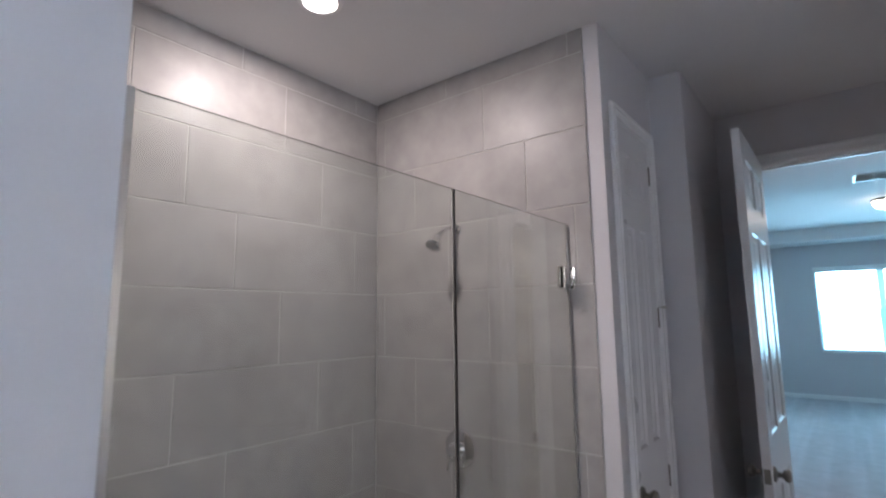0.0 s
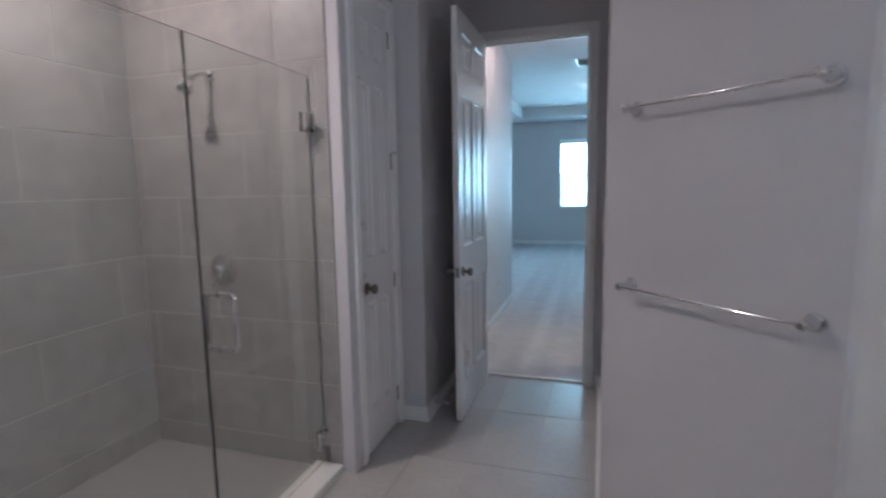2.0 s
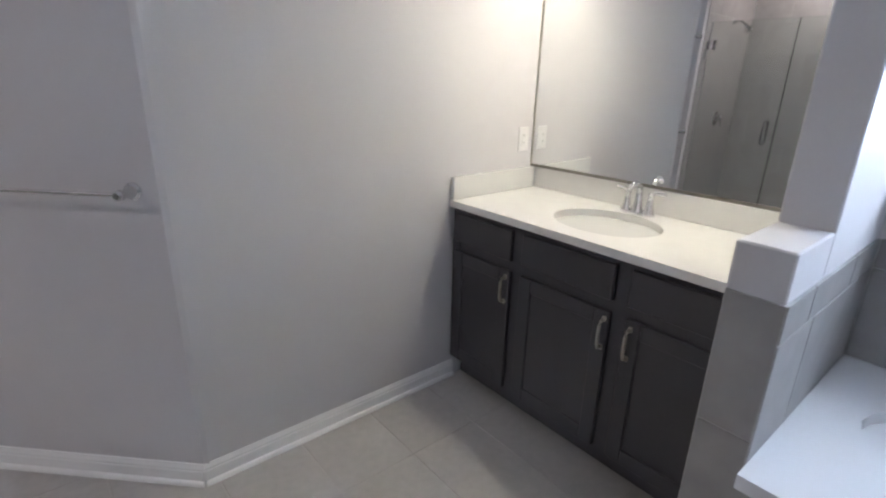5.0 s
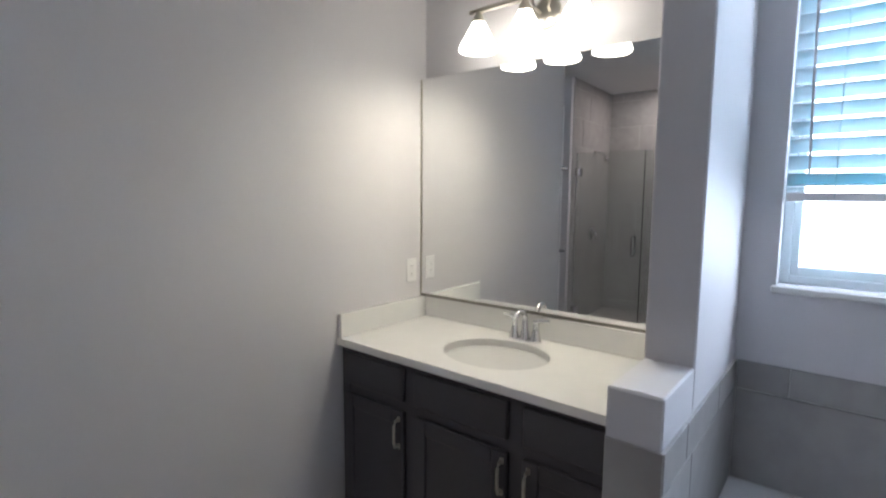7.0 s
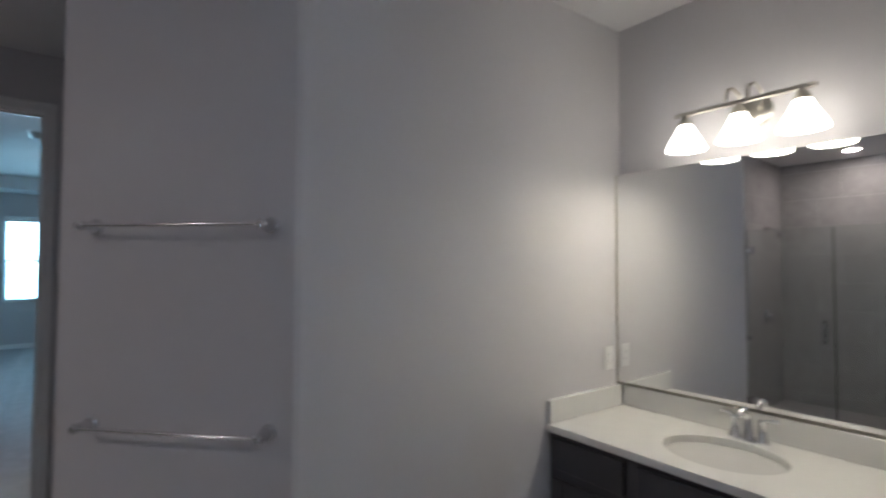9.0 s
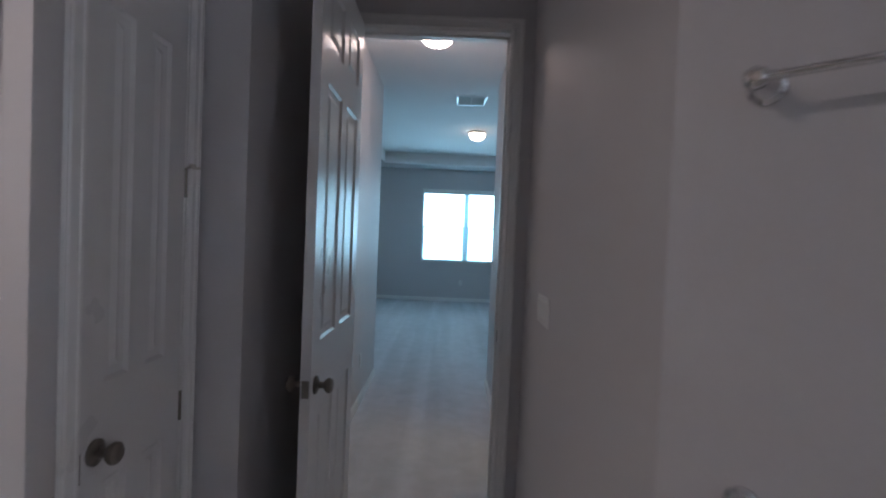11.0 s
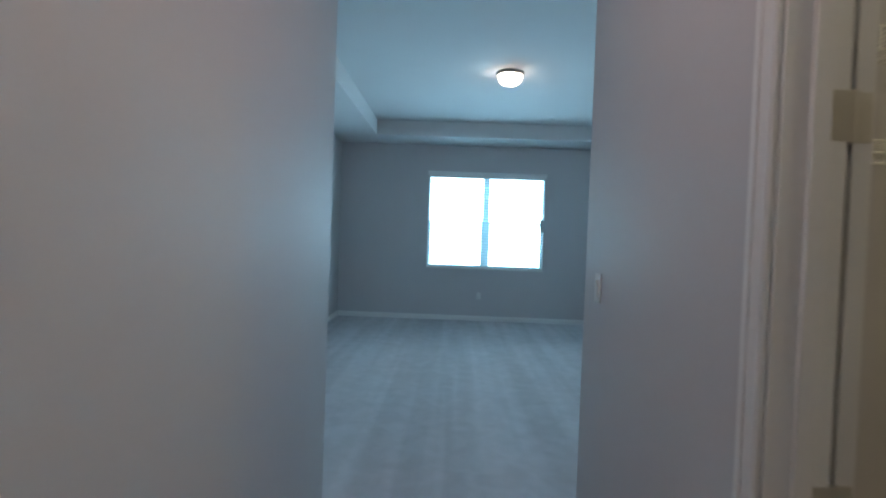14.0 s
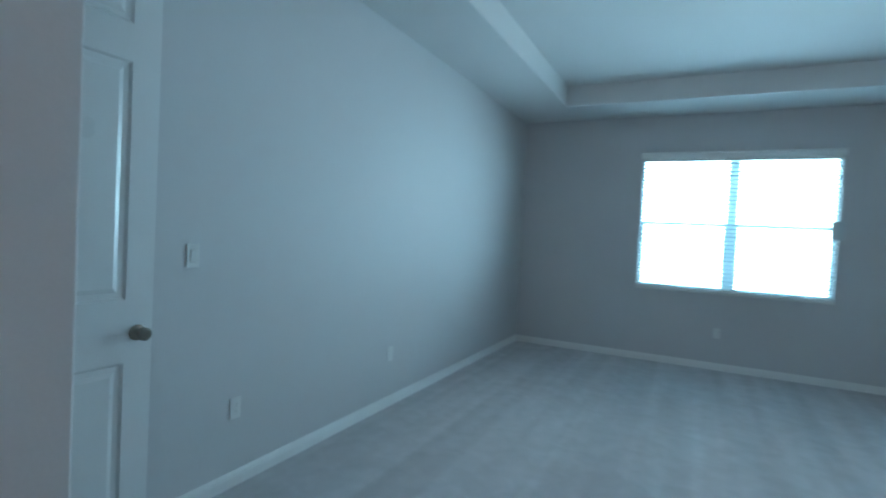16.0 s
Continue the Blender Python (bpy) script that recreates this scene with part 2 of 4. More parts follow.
# ---- large structure ----
BZ, HZ, TZ = 2.83, 2.975, 3.205      # ceilings: bathroom, hall and bedroom border, tray
MX, VY = 3.45, 1.40                  # mirror wall, wall beside the vanity
P1, P0 = (1.152, 1.989), (1.740, 1.401)  # ends of the angled towel wall
RX = 1.16                            # passage wall with the switches
DY0, DY1 = 3.58, 3.72                # wall of the bathroom doorway
DL, DR, DH = 0.29, 1.04, 2.485       # its opening
LX, JY = 0.105, 2.765                 # passage wall behind the open door, the jog
NX = -0.05                           # wall of the linen door
SX0, SX1, SY0, SY1 = -1.33, -0.22, 0.475, 2.09   # shower
WX = 3.27                            # tub wall with the window
HL, HR, HE, HEL = 0.062, 1.214, 6.08, 6.265       # hall
CY0, CY1 = 4.07, 4.82                # closet opening
BL, BR, BF = -1.317, 3.596, 12.48    # bedroom
WL, WR, WB, WT = 0.19, 2.16, 0.90, 2.47  # bedroom window
Z0 = -0.06
greige = "smooth greige painted drywall"

structure("wall_mirror", boxes((MX, MX + 0.12, -0.02, 1.52, Z0, BZ + 0.05)), PAINT, greige + " behind the vanity mirror", "wall")
structure("wall_vanity_side", boxes((P0[0] + 0.02, MX, VY, VY + 0.12, Z0, BZ + 0.05)), PAINT, greige + " beside the vanity", "wall")


def prism(pts, z0, z1):
    bm = bmesh.new()
    lo = [bm.verts.new((x, y, z0)) for x, y in pts]
    hi = [bm.verts.new((x, y, z1)) for x, y in pts]
    bm.faces.new(lo)
    bm.faces.new(hi)
    for i in range(len(pts)):
        j = (i + 1) % len(pts)
        bm.faces.new((lo[i], lo[j], hi[j], hi[i]))
    return bm


structure("wall_angled", prism([P1, P0, (P0[0] + 0.02, P0[1] - 0.005), (P0[0] + 0.02, 1.52), (1.79, 1.52), (RX + 0.12, 2.04), (RX, 2.04), (RX, 1.99)], Z0, BZ + 0.05), PAINT, greige + " set at an angle, carrying two towel bars", "wall")
structure("wall_passage_right", boxes((RX, RX + 0.12, 2.04, DY0, Z0, BZ + 0.05)), PAINT, greige + " of the passage, carrying light switches", "wall")
structure("wall_doorway", boxes((-0.06, DL - 0.015, DY0, DY1, Z0, HZ + 0.05), (DR + 0.015, HR + 0.12, DY0, DY1, Z0, HZ + 0.05), (DL - 0.015, DR + 0.015, DY0, DY1, DH + 0.015, HZ + 0.05)), PAINT, greige + " pierced by the bathroom doorway", "wall")
structure("wall_passage_left", boxes((LX - 0.12, LX, JY, DY0, Z0, BZ + 0.05)), PAINT, greige + " behind the open bathroom door", "wall")
LY0, LY1, LH = 2.235, 2.68, 2.46
structure("wall_linen", boxes((NX - 0.12, NX, SY1 + 0.008, LY0 - 0.015, Z0, BZ + 0.05), (NX - 0.12, NX, LY1 + 0.015, JY + 0.11, Z0, BZ + 0.05), (NX - 0.12, NX, LY0 - 0.015, LY1 + 0.015, LH + 0.015, BZ + 0.05), (NX, LX - 0.12, JY, JY + 0.11, Z0, BZ + 0.05)), PAINT, greige + " around the narrow linen door", "wall")
structure("wall_linen_inside", boxes((NX - 0.6, NX - 0.57, SY1 + 0.13, JY + 0.3, Z0, BZ + 0.05)), PAINT, "plain wall inside the linen closet", "wall")
structure("wall_shower_end", boxes((SX0 - 0.12, NX - 0.12, SY1 + 0.008, SY1 + 0.12, Z0, BZ + 0.05)), PAINT, "painted wall behind the shower valve tiles", "wall")
structure("wall_shower_back", boxes((SX0 - 0.13, SX0 - 0.008, SY0 - 0.12, SY1 + 0.12, Z0, BZ + 0.05)), PAINT, "painted wall behind the long tiled shower side", "wall")
structure("wall_shower_near", boxes((SX0 - 0.13, SX1 + 0.005, SY0 - 0.12, SY0, Z0, BZ + 0.05)), PAINT, greige + " closing the shower beside the glass", "wall")
TDY0, TDY1 = -0.62, 0.19
structure("wall_bath_left", boxes((SX1 - 0.115, SX1 + 0.005, TDY1, SY0 - 0.12, Z0, BZ + 0.05), (SX1 - 0.115, SX1 + 0.005, -2.6, TDY0, Z0, BZ + 0.05), (SX1 - 0.115, SX1 + 0.005, TDY0, TDY1, DH, BZ + 0.05)), PAINT, greige + " running on from the shower", "wall")
# rear wall is never in view, added only to close the room
structure("wall_bath_rear_unseen", boxes((SX1 - 0.115, MX + 0.12, -2.72, -2.6, Z0, BZ + 0.05)), PAINT, greige + " added out of view to close the rear of the bathroom", "wall")
WY0, WY1 = -0.012, 0.100
BWY0, BWY1, BWZ0, BWZ1 = -1.45, -0.103, 1.272, 2.305
structure("wall_tub_window", boxes((WX, MX + 0.12, BWY1, WY0 + 0.02, Z0, BZ + 0.05), (WX, MX + 0.12, -2.6, BWY0, Z0, BZ + 0.05), (WX, MX + 0.12, BWY0, BWY1, Z0, BWZ0), (WX, MX + 0.12, BWY0, BWY1, BWZ1, BZ + 0.05)), PAINT, greige + " around the window over the tub", "wall")
structure("wall_wing", boxes((2.765, MX + 0.01, WY0, WY1, Z0, BZ + 0.05), (2.535, 2.765, WY0, WY1, Z0, 1.14), bevel=0.004), PAINT, "greige painted wing wall with a low ledge, between vanity and tub", "wall")
structure("ceiling_bathroom", boxes((SX0 - 0.13, MX + 0.12, -2.72, DY0, BZ, BZ + 0.1)), CEIL, "flat white textured bathroom ceiling", "ceiling")

structure("wall_hall_left", boxes((HL - 0.12, HL, DY1, HEL, Z0, HZ + 0.05), bevel=0.003), PAINT, greige + " of the short hall, with an outlet", "wall")
structure("wall_hall_right", boxes((HR, HR + 0.12, DY1, CY0 - 0.015, Z0, HZ + 0.05), (HR, HR + 0.12, CY1 + 0.015, HE, Z0, HZ + 0.05), (HR, HR + 0.12, CY0 - 0.015, CY1 + 0.015, DH + 0.015, HZ + 0.05)), PAINT, greige + " of the short hall, pierced by the closet doorway", "wall")
structure("wall_bedroom_near_left", boxes((BL - 0.12, -1.13, HEL - 0.12, HEL, Z0, HZ + 0.05), (-0.31, HL - 0.12, HEL - 0.12, HEL, Z0, HZ + 0.05), (-1.13, -0.31, HEL - 0.12, HEL, DH, HZ + 0.05)), PAINT, greige + " around the bedroom entry", "wall")
# added out of view: closes the entry opening so no light leaks in
structure("wall_entry_unseen", boxes((BL - 0.12, HL - 0.12, 5.0, 5.12, Z0, HZ + 0.05), (BL - 0.12, BL, 5.12, HE - 0.12, Z0, HZ + 0.05)), PAINT, "unseen wall added beyond the bedroom entry to keep stray light out", "wall")
structure("wall_bedroom_near_right", boxes((HR + 0.12, BR + 0.12, HE - 0.12, HE, Z0, HZ + 0.05)), PAINT, greige + " of the bedroom beside the hall", "wall")
structure("wall_bedroom_left", boxes((BL - 0.12, BL, HE, BF + 0.14, Z0, HZ + 0.05)), PAINT, greige + " of the bedroom with switch and outlets", "wall")
structure("wall_bedroom_right", boxes((BR, BR + 0.12, HE, BF + 0.14, Z0, HZ + 0.05)), PAINT, greige + " of the bedroom with one outlet", "wall")
structure("wall_bedroom_window", boxes((BL, WL, BF, BF + 0.14, Z0, HZ + 0.05), (WR, BR, BF, BF + 0.14, Z0, HZ + 0.05), (WL, WR, BF, BF + 0.14, Z0, WB), (WL, WR, BF, BF + 0.14, WT, HZ + 0.05)), PAINT, greige + " around the double bedroom window", "wall")
for k, r in enumerate(((HR + 0.12, 3.5, 6.0, 6.12), (3.3, 3.42, 2.7, 6.0), (HR + 0.12, 3.3, 2.7, 2.82), (HR + 0.11, HR + 0.14, 2.82, DY1))):
    structure("wall_closet_" + "abcd"[k], boxes((*r, Z0, HZ + 0.05)), PAINT, greige + " inside the walk-in closet", "wall")
TX0, TX1, TY0, TY1 = -0.617, 2.92, 7.0, 11.755
structure("ceiling_hall", boxes((HL - 0.12, HR + 0.06, DY1, HE, HZ, HZ + 0.1)), CEIL, "flat white hall ceiling", "ceiling")
structure("ceiling_closet", boxes((HR + 0.06, 3.5, 2.7, HE - 0.12, HZ, HZ + 0.1)), CEIL, "flat white closet ceiling", "ceiling")
# unseen lid over the added entry walls, against light leaks
structure("ceiling_entry_unseen", boxes((BL - 0.12, HL - 0.12, 5.0, HE, HZ, HZ + 0.1)), CEIL, "unseen ceiling added beyond the bedroom entry to keep stray light out", "ceiling")
structure("ceiling_bedroom", boxes((BL - 0.12, BR + 0.12, HE, TY0, HZ, TZ + 0.08), (BL - 0.12, BR + 0.12, TY1, BF + 0.14, HZ, TZ + 0.08), (BL - 0.12, TX0, TY0, TY1, HZ, TZ + 0.08), (TX1, BR + 0.12, TY0, TY1, HZ, TZ + 0.08), (TX0, TX1, TY0, TY1, TZ, TZ + 0.08)), CEIL, "white tray ceiling with a flat raised centre", "ceiling")
THY = 3.645
floor_bath = structure("floor_bathroom", boxes((SX0 - 0.13, MX + 0.12, -2.72, THY, -0.12, -0.002)), FGROUT, "bathroom floor of large grey tiles in pale grout", "floor")


structure("floor_carpet", boxes((BL - 0.12, BR + 0.12, THY, BF + 0.14, -0.12, 0.004)), CARPET, "beige cut-pile carpet with vacuum tracks", "floor")
structure("trim_threshold", moved(boxes((DL, DR, -0.018, 0.018, -0.01, 0.0095), bevel=0.004), Matrix.Translation((0, THY, 0))), METALSTRIP, "pale transition strip between tile and carpet", "threshold")
structure("ground", boxes((-60, 60, -60, 60, -0.3, -0.2)), material("lawn", (0.09, 0.12, 0.05), 0.9, vary=0.3, bump=0.5), "grass ground outside the house", "ground")


# baseboards: a profile swept along wall feet, moulded at the top
def baseboard(name, runs, h=0.086, shoe=False):
    bms = []
    for (xa, ya), (xb, yb), (nx, ny) in runs:
        d = Vector((xb - xa, yb - ya, 0))
        L = d.length
        d.normalize()
        nrm = Vector((nx, ny, 0)).normalized()
        prof = [(0, -0.01), (0.014, -0.01), (0.014, h * 0.66), (0.011, h * 0.72), (0.012, h * 0.80), (0.006, h * 0.95), (0.005, h), (0, h)]
        if shoe:
            prof = [(0, -0.01), (0.025, -0.01), (0.025, 0.006), (0.022, 0.013), (0.017, 0.0175), (0.014, 0.0185)] + prof[2:]
        bm = bmesh.new()
        ends = []
        for s in (0, L):
            ends.append([bm.verts.new(Vector((xa, ya, z)) + d * s + nrm * o) for o, z in prof])
        n = len(prof)
        for i in range(n):
            j = (i + 1) % n
            bm.faces.new((ends[0][i], ends[0][j], ends[1][j], ends[1][i]))
        bm.faces.new(ends[0])
        bm.faces.new(ends[1])
        bms.append(bm)
    return structure(name, join(*bms), TRIM, "white moulded baseboard along the wall foot", "baseboard")


q = math.sqrt(0.5)
baseboard("baseboard_angled", [((P1[0] - 0.006, P1[1] + 0.005), (P0[0] + 0.002, P0[1] - 0.002), (-q, -q))], shoe=True)
baseboard("baseboard_vanity", [((P0[0] - 0.004, VY + 0.003), (2.925, VY + 0.003), (0, -1))], shoe=True)
baseboard("baseboard_passage", [((RX, 1.985), (RX, DY0), (-1, 0)), ((DR + 0.075, DY0), (RX, DY0), (0, -1)), ((LX, JY - 0.014), (LX, DY0), (1, 0)), ((NX, JY), (LX + 0.014, JY), (0, -1)), ((LX, DY0), (DL - 0.075, DY0), (0, -1))], shoe=True)
baseboard("baseboard_bath_left", [((SX1 + 0.005, 0.265), (SX1 + 0.005, SY0 - 0.02), (1, 0))], shoe=True)
baseboard("baseboard_hall", [((HL, DY1), (HL, HEL + 0.012), (1, 0)), ((HR, DY1), (HR, CY0 - 0.075), (-1, 0)), ((HR, CY1 + 0.075), (HR, HE + 0.012), (-1, 0))])
baseboard("baseboard_bedroom", [((BL, HE), (BL, BF), (1, 0)), ((BL, BF), (BR, BF), (0, -1)), ((BR, HE), (BR, BF), (-1, 0)), ((HR, HE), (BR, HE), (0, 1)), ((-0.235, HEL), (HL, HEL), (0, 1))])
baseboard("baseboard_closet", [((HR + 0.12, 6.0), (3.3, 6.0), (0, -1)), ((3.3, 2.82), (3.3, 6.0), (-1, 0))])


# casings and jambs: frame in local x (across), z up, front towards -y, about the opening's lower left corner
def casing_set(name, m, w, h, depth, back=True, left=True, right=True, cw=0.062):
    def side(y_sign, y_at):
        rows = []
        for k, (o0, o1, th) in enumerate(((0.0, cw, 0.013), (cw - 0.022, cw - 0.004, 0.018), (0.004, 0.016, 0.016))):
            a, c = (y_at - th, y_at) if y_sign < 0 else (y_at, y_at + th)
            if left:
                rows.append((-o1 - 0.004, -o0 - 0.004, a, c, 0, h + o1))
            if right:
                rows.append((w + o0 + 0.004, w + o1 + 0.004, a, c, 0, h + o1))
            rows.append((-o0 - 0.0045, w + o0 + 0.0045, a + 0.0005, c - 0.0005, h + o0 + 0.004, h + o1 + 0.004))
        return boxes(*rows, bevel=0.002)
    parts = [side(-1, 0)]
    if back:
        parts.append(side(1, depth))
    # jamb lining with a stop
    parts.append(boxes((-0.014, 0, 0.001, depth - 0.001, 0, h), (w, w + 0.014, 0.001, depth - 0.001, 0, h), (-0.014, w + 0.014, 0.001, depth - 0.001, h, h + 0.014), (0, 0.011, depth * 0.40, depth * 0.68, 0, h - 0.011), (w - 0.011, w, depth * 0.40, depth * 0.68, 0, h - 0.011), (0.0, w, depth * 0.40, depth * 0.68, h - 0.011, h), bevel=0.0015))
    return structure(name, moved(join(*parts), m), TRIM, "white moulded door casing and jamb", "door frame")


casing_set("trim_bath_doorway", pose(DL, DY0, 0), DR - DL, DH, DY1 - DY0)
casing_set("trim_linen_door", pose(NX, LY0, 0, 0, 0, 90), LY1 - LY0, LH, 0.12, back=False, cw=0.056)
casing_set("trim_closet_doorway", pose(HR, CY1, 0, 0, 0, -90), CY1 - CY0, DH, 0.12, back=False)
casing_set("trim_side_door", pose(SX1 + 0.005, TDY0, 0, 0, 0, 90), TDY1 - TDY0, DH, 0.12, back=False)


# a six-panel door leaf: local x from the hinge edge, y thickness, z up
def door_leaf(name, m, w, h, label, knob_side, knobs=True, columns=2, hinge_z=(0.2, 0.92, 1.62, 2.3), hinge_y=0.0, hinges=True, closed=False, knob_z=0.935):
    th = 0.035
    ob = thing(name, m, label, "door")
    st = min(0.11, w * 0.2)
    mid = st * 0.82
    cols = [(st, (w - mid) / 2), ((w + mid) / 2, w - st)]
    rows = [(0.24, 0.84), (1.085, 2.00), (2.14, h - 0.12)]
    xs = sorted({0.0, w, *[v for c in cols for v in c]})
    zs = sorted({0.0, h, *[v for r in rows for v in r]})
    bm = bmesh.new()
    for y, flip in ((0.0, 1), (th, -1)):
        for i in range(len(xs) - 1):
            for j in range(len(zs) - 1):
                c = [bm.verts.new((x, y, z)) for x, z in ((xs[i], zs[j]), (xs[i + 1], zs[j]), (xs[i + 1], zs[j + 1]), (xs[i], zs[j + 1]))]
                if (xs[i], xs[i + 1]) in cols and (zs[j], zs[j + 1]) in rows:
                    # moulded panel: step in, flat field, raised centre
                    prev = c
                    for inset, d in ((0.010, 0.008), (0.030, 0.009), (0.048, 0.003)):
                        ring = [bm.verts.new((x, y + flip * d, z)) for x, z in ((xs[i] + inset, zs[j] + inset), (xs[i + 1] - inset, zs[j] + inset), (xs[i + 1] - inset, zs[j + 1] - inset), (xs[i] + inset, zs[j + 1] - inset))]
                        for k in range(4):
                            bm.faces.new((prev[k], prev[(k + 1) % 4], ring[(k + 1) % 4], ring[k]))
                        prev = ring
                    bm.faces.new(prev)
                else:
                    bm.faces.new(c)
    e = [bm.verts.new((x, y, z)) for x in (0, w) for y in (0, th) for z in (0, h)]
    for f in ((0, 1, 3, 2), (4, 6, 7, 5), (0, 4, 6, 2), (1, 3, 7, 5)):
        bm.faces.new([e[k] for k in f])
    bmesh.ops.remove_doubles(bm, verts=bm.verts, dist=0.0003)
    leaf = part("leaf", moved(bm, Matrix.Translation((0, 0, 0.012))), DOOR, ob)
    smooth(leaf, 4)
    if knobs:
        kx = w - 0.062
        prof = [(0.0, 0.0), (0.032, 0.0), (0.032, 0.006), (0.024, 0.010), (0.012, 0.014), (0.011, 0.030), (0.020, 0.036), (0.027, 0.046), (0.026, 0.056), (0.018, 0.062), (0.0, 0.064)]
        for y, rx in ((0, 90), (th, -90)):
            if closed and y == 0:
                continue
            part("knob", lathe(prof, 24, pose(kx, y, knob_z, rx)), DARKNICKEL, ob, "round satin nickel door knob")
        part("latch_plate", boxes((w - 0.0005, w + 0.0015, 0.005, th - 0.005, knob_z - 0.03, knob_z + 0.03), bevel=0.0005), DARKNICKEL, ob, "satin nickel latch plate")
    if hinges:
        for z in hinge_z:
            part("hinge", join(tube([(-0.006, hinge_y, z - 0.046), (-0.006, hinge_y, z + 0.046)], 0.0065, 10), boxes((-0.0015, 0.0, min(hinge_y, th / 2), max(hinge_y, th / 2), z - 0.045, z + 0.045))), DARKNICKEL, ob, "satin nickel butt hinge")
    return ob


# ---- doors ----
bath_door = door_leaf("bathroom_door", pose(0.296, 3.562, 0, 0, 0, -90), 0.77, 2.475, "white six-panel door standing open into the bathroom", 1, knob_z=0.95)
linen_door = door_leaf("linen_door", pose(NX - 0.038, LY1 - 0.004, 0, 0, 0, -90), LY1 - LY0 - 0.008, LH - 0.016, "narrow white six-panel linen closet door, closed", 1, closed=True, hinge_y=0.035)
part("hinge_stop", join(tube([(-0.006, 0.041, 1.668), (0.03, 0.075, 1.668)], 0.004, 8), tube([(-0.006, 0.041, 1.668), (-0.03, 0.07, 1.668)], 0.004, 8), lathe([(0, 0), (0.009, 0), (0.009, 0.012), (0, 0.013)], 12, pose(0.03, 0.075, 1.662))), NICKEL, linen_door, "nickel hinge-pin door stop")
closet_door = door_leaf("closet_door", pose(1.386, CY1 + 0.012, 0, 0, 0, 90), 0.73, 2.47, "white closet door swung fully open against the wall", 1, knobs=False, hinges=False)
for z in (0.22, 0.93, 1.64, 2.35):
    plates = boxes((-0.0015, 0.0008, 0.004, 0.032, z - 0.045, z + 0.045), (-0.0135, -0.0105, 0.058, 0.098, z - 0.045, z + 0.045), bevel=0.0004)
    pin = join(tube([(-0.006, 0.044, z - 0.047), (-0.006, 0.044, z + 0.047)], 0.006, 10), boxes((-0.008, -0.001, 0.03, 0.046, z - 0.045, z + 0.045), (-0.012, -0.004, 0.042, 0.060, z - 0.045, z + 0.045)))
    part("hinge", join(plates, pin), HINGE, closet_door, "satin nickel butt hinge, leaves spread open")
bed_door = door_leaf("bedroom_door", pose(-1.12, HEL + 0.028, 0, 0, 0, 90), 0.86, 2.475, "white six-panel bedroom door, open beside the wall", 1, knob_z=0.965)
side_door = door_leaf("side_door", pose(SX1 - 0.055, TDY1 - 0.004, 0, 0, 0, -90), TDY1 - TDY0 - 0.008, 2.47, "closed white six-panel door near the shower", 1, closed=True, hinge_y=0.035)
strike = thing("strike_plate", Matrix(), "dark nickel strike plate set in the door jamb", "strike plate")
part("plate", boxes((DR - 0.002, DR + 0.0005, DY0 + 0.045, DY0 + 0.078, 0.965, 1.03), bevel=0.0006), DARKNICKEL, strike)
part("lip", moved(tube([(0, -0.006, -0.018), (-0.002, 0.0, -0.018), (-0.002, 0.0, 0.018), (0, -0.006, 0.018)], 0.002, 6), Matrix.Translation((DR - 0.001, DY0 + 0.043, 0.9975))), DARKNICKEL, strike)


door_stop = thing("door_stop", pose(LX + 0.0115, 2.93, 0.052), "small spring door stop with a rubber tip on the baseboard", "door stop")
part("base", lathe([(0, 0), (0.013, 0), (0.012, 0.004), (0.007, 0.007), (0, 0.008)], 16, pose(0, 0, 0, 0, 90)), NICKEL, door_stop)
part("spring", tube([(0.006 + 0.0011 * k, 0.0062 * math.cos(k * 0.7), 0.0062 * math.sin(k * 0.7)) for k in range(54)], 0.0016, 6), NICKEL, door_stop, "coiled wire spring")
part("tip", lathe([(0, 0), (0.009, 0), (0.010, 0.006), (0.008, 0.016), (0, 0.018)], 14, pose(0.064, 0, 0, 0, 90)), PLATE, door_stop, "white rubber tip")


# ---- shower ----
def hbox(x0, x1, y0, y1, z0, z1, bevel=0.0):
    return boxes((x0, x1, y0, y1, z0, z1), bevel=bevel)


pan = thing("shower_pan", pose(0, 0, 0), "white shower pan with a low curb", "shower pan")
part("floor", hbox(SX0, SX1 - 0.05, SY0, SY1, -0.003, 0.018), material("pan_grey", (0.30, 0.29, 0.285), 0.4, vary=0.04), pan)
part("curb", hbox(SX1 - 0.06, SX1 + 0.105, SY0 + 0.001, SY1, -0.003, 0.05, 0.006), QUARTZ, pan, "pale stone curb under the glass")
part("drain", lathe([(0, 0.018), (0.05, 0.018), (0.05, 0.021), (0, 0.021)], 24, pose(-0.75, 1.3, 0.0005)), CHROME, pan, "round chrome drain")

GX, GT, SEAM = SX1, 2.003, 1.329
panel = thing("glass_panel", pose(GX, SY0, 0), "clear fixed glass panel of the shower", "glass panel")
pane = part("pane", hbox(-0.005, 0.005, 0.004, SEAM - SY0 - 0.006, 0.052, GT, 0.0008), GLASS, panel)
pane.visible_shadow = False
part("channel", join(hbox(-0.009, 0.009, 0.0, 0.012, 0.05, GT), hbox(-0.009, 0.009, 0.012, SEAM - SY0 - 0.01, 0.05, 0.062)), CHROME, panel, "chrome wall channel")
gdoor = thing("glass_door", pose(GX, SEAM, 0), "clear frameless glass shower door with chrome fittings", "shower door")
gw = SY1 - 0.014 - SEAM
pane = part("pane", hbox(-0.005, 0.005, 0.004, gw, 0.06, GT, 0.0008), GLASS, gdoor)
pane.visible_shadow = False
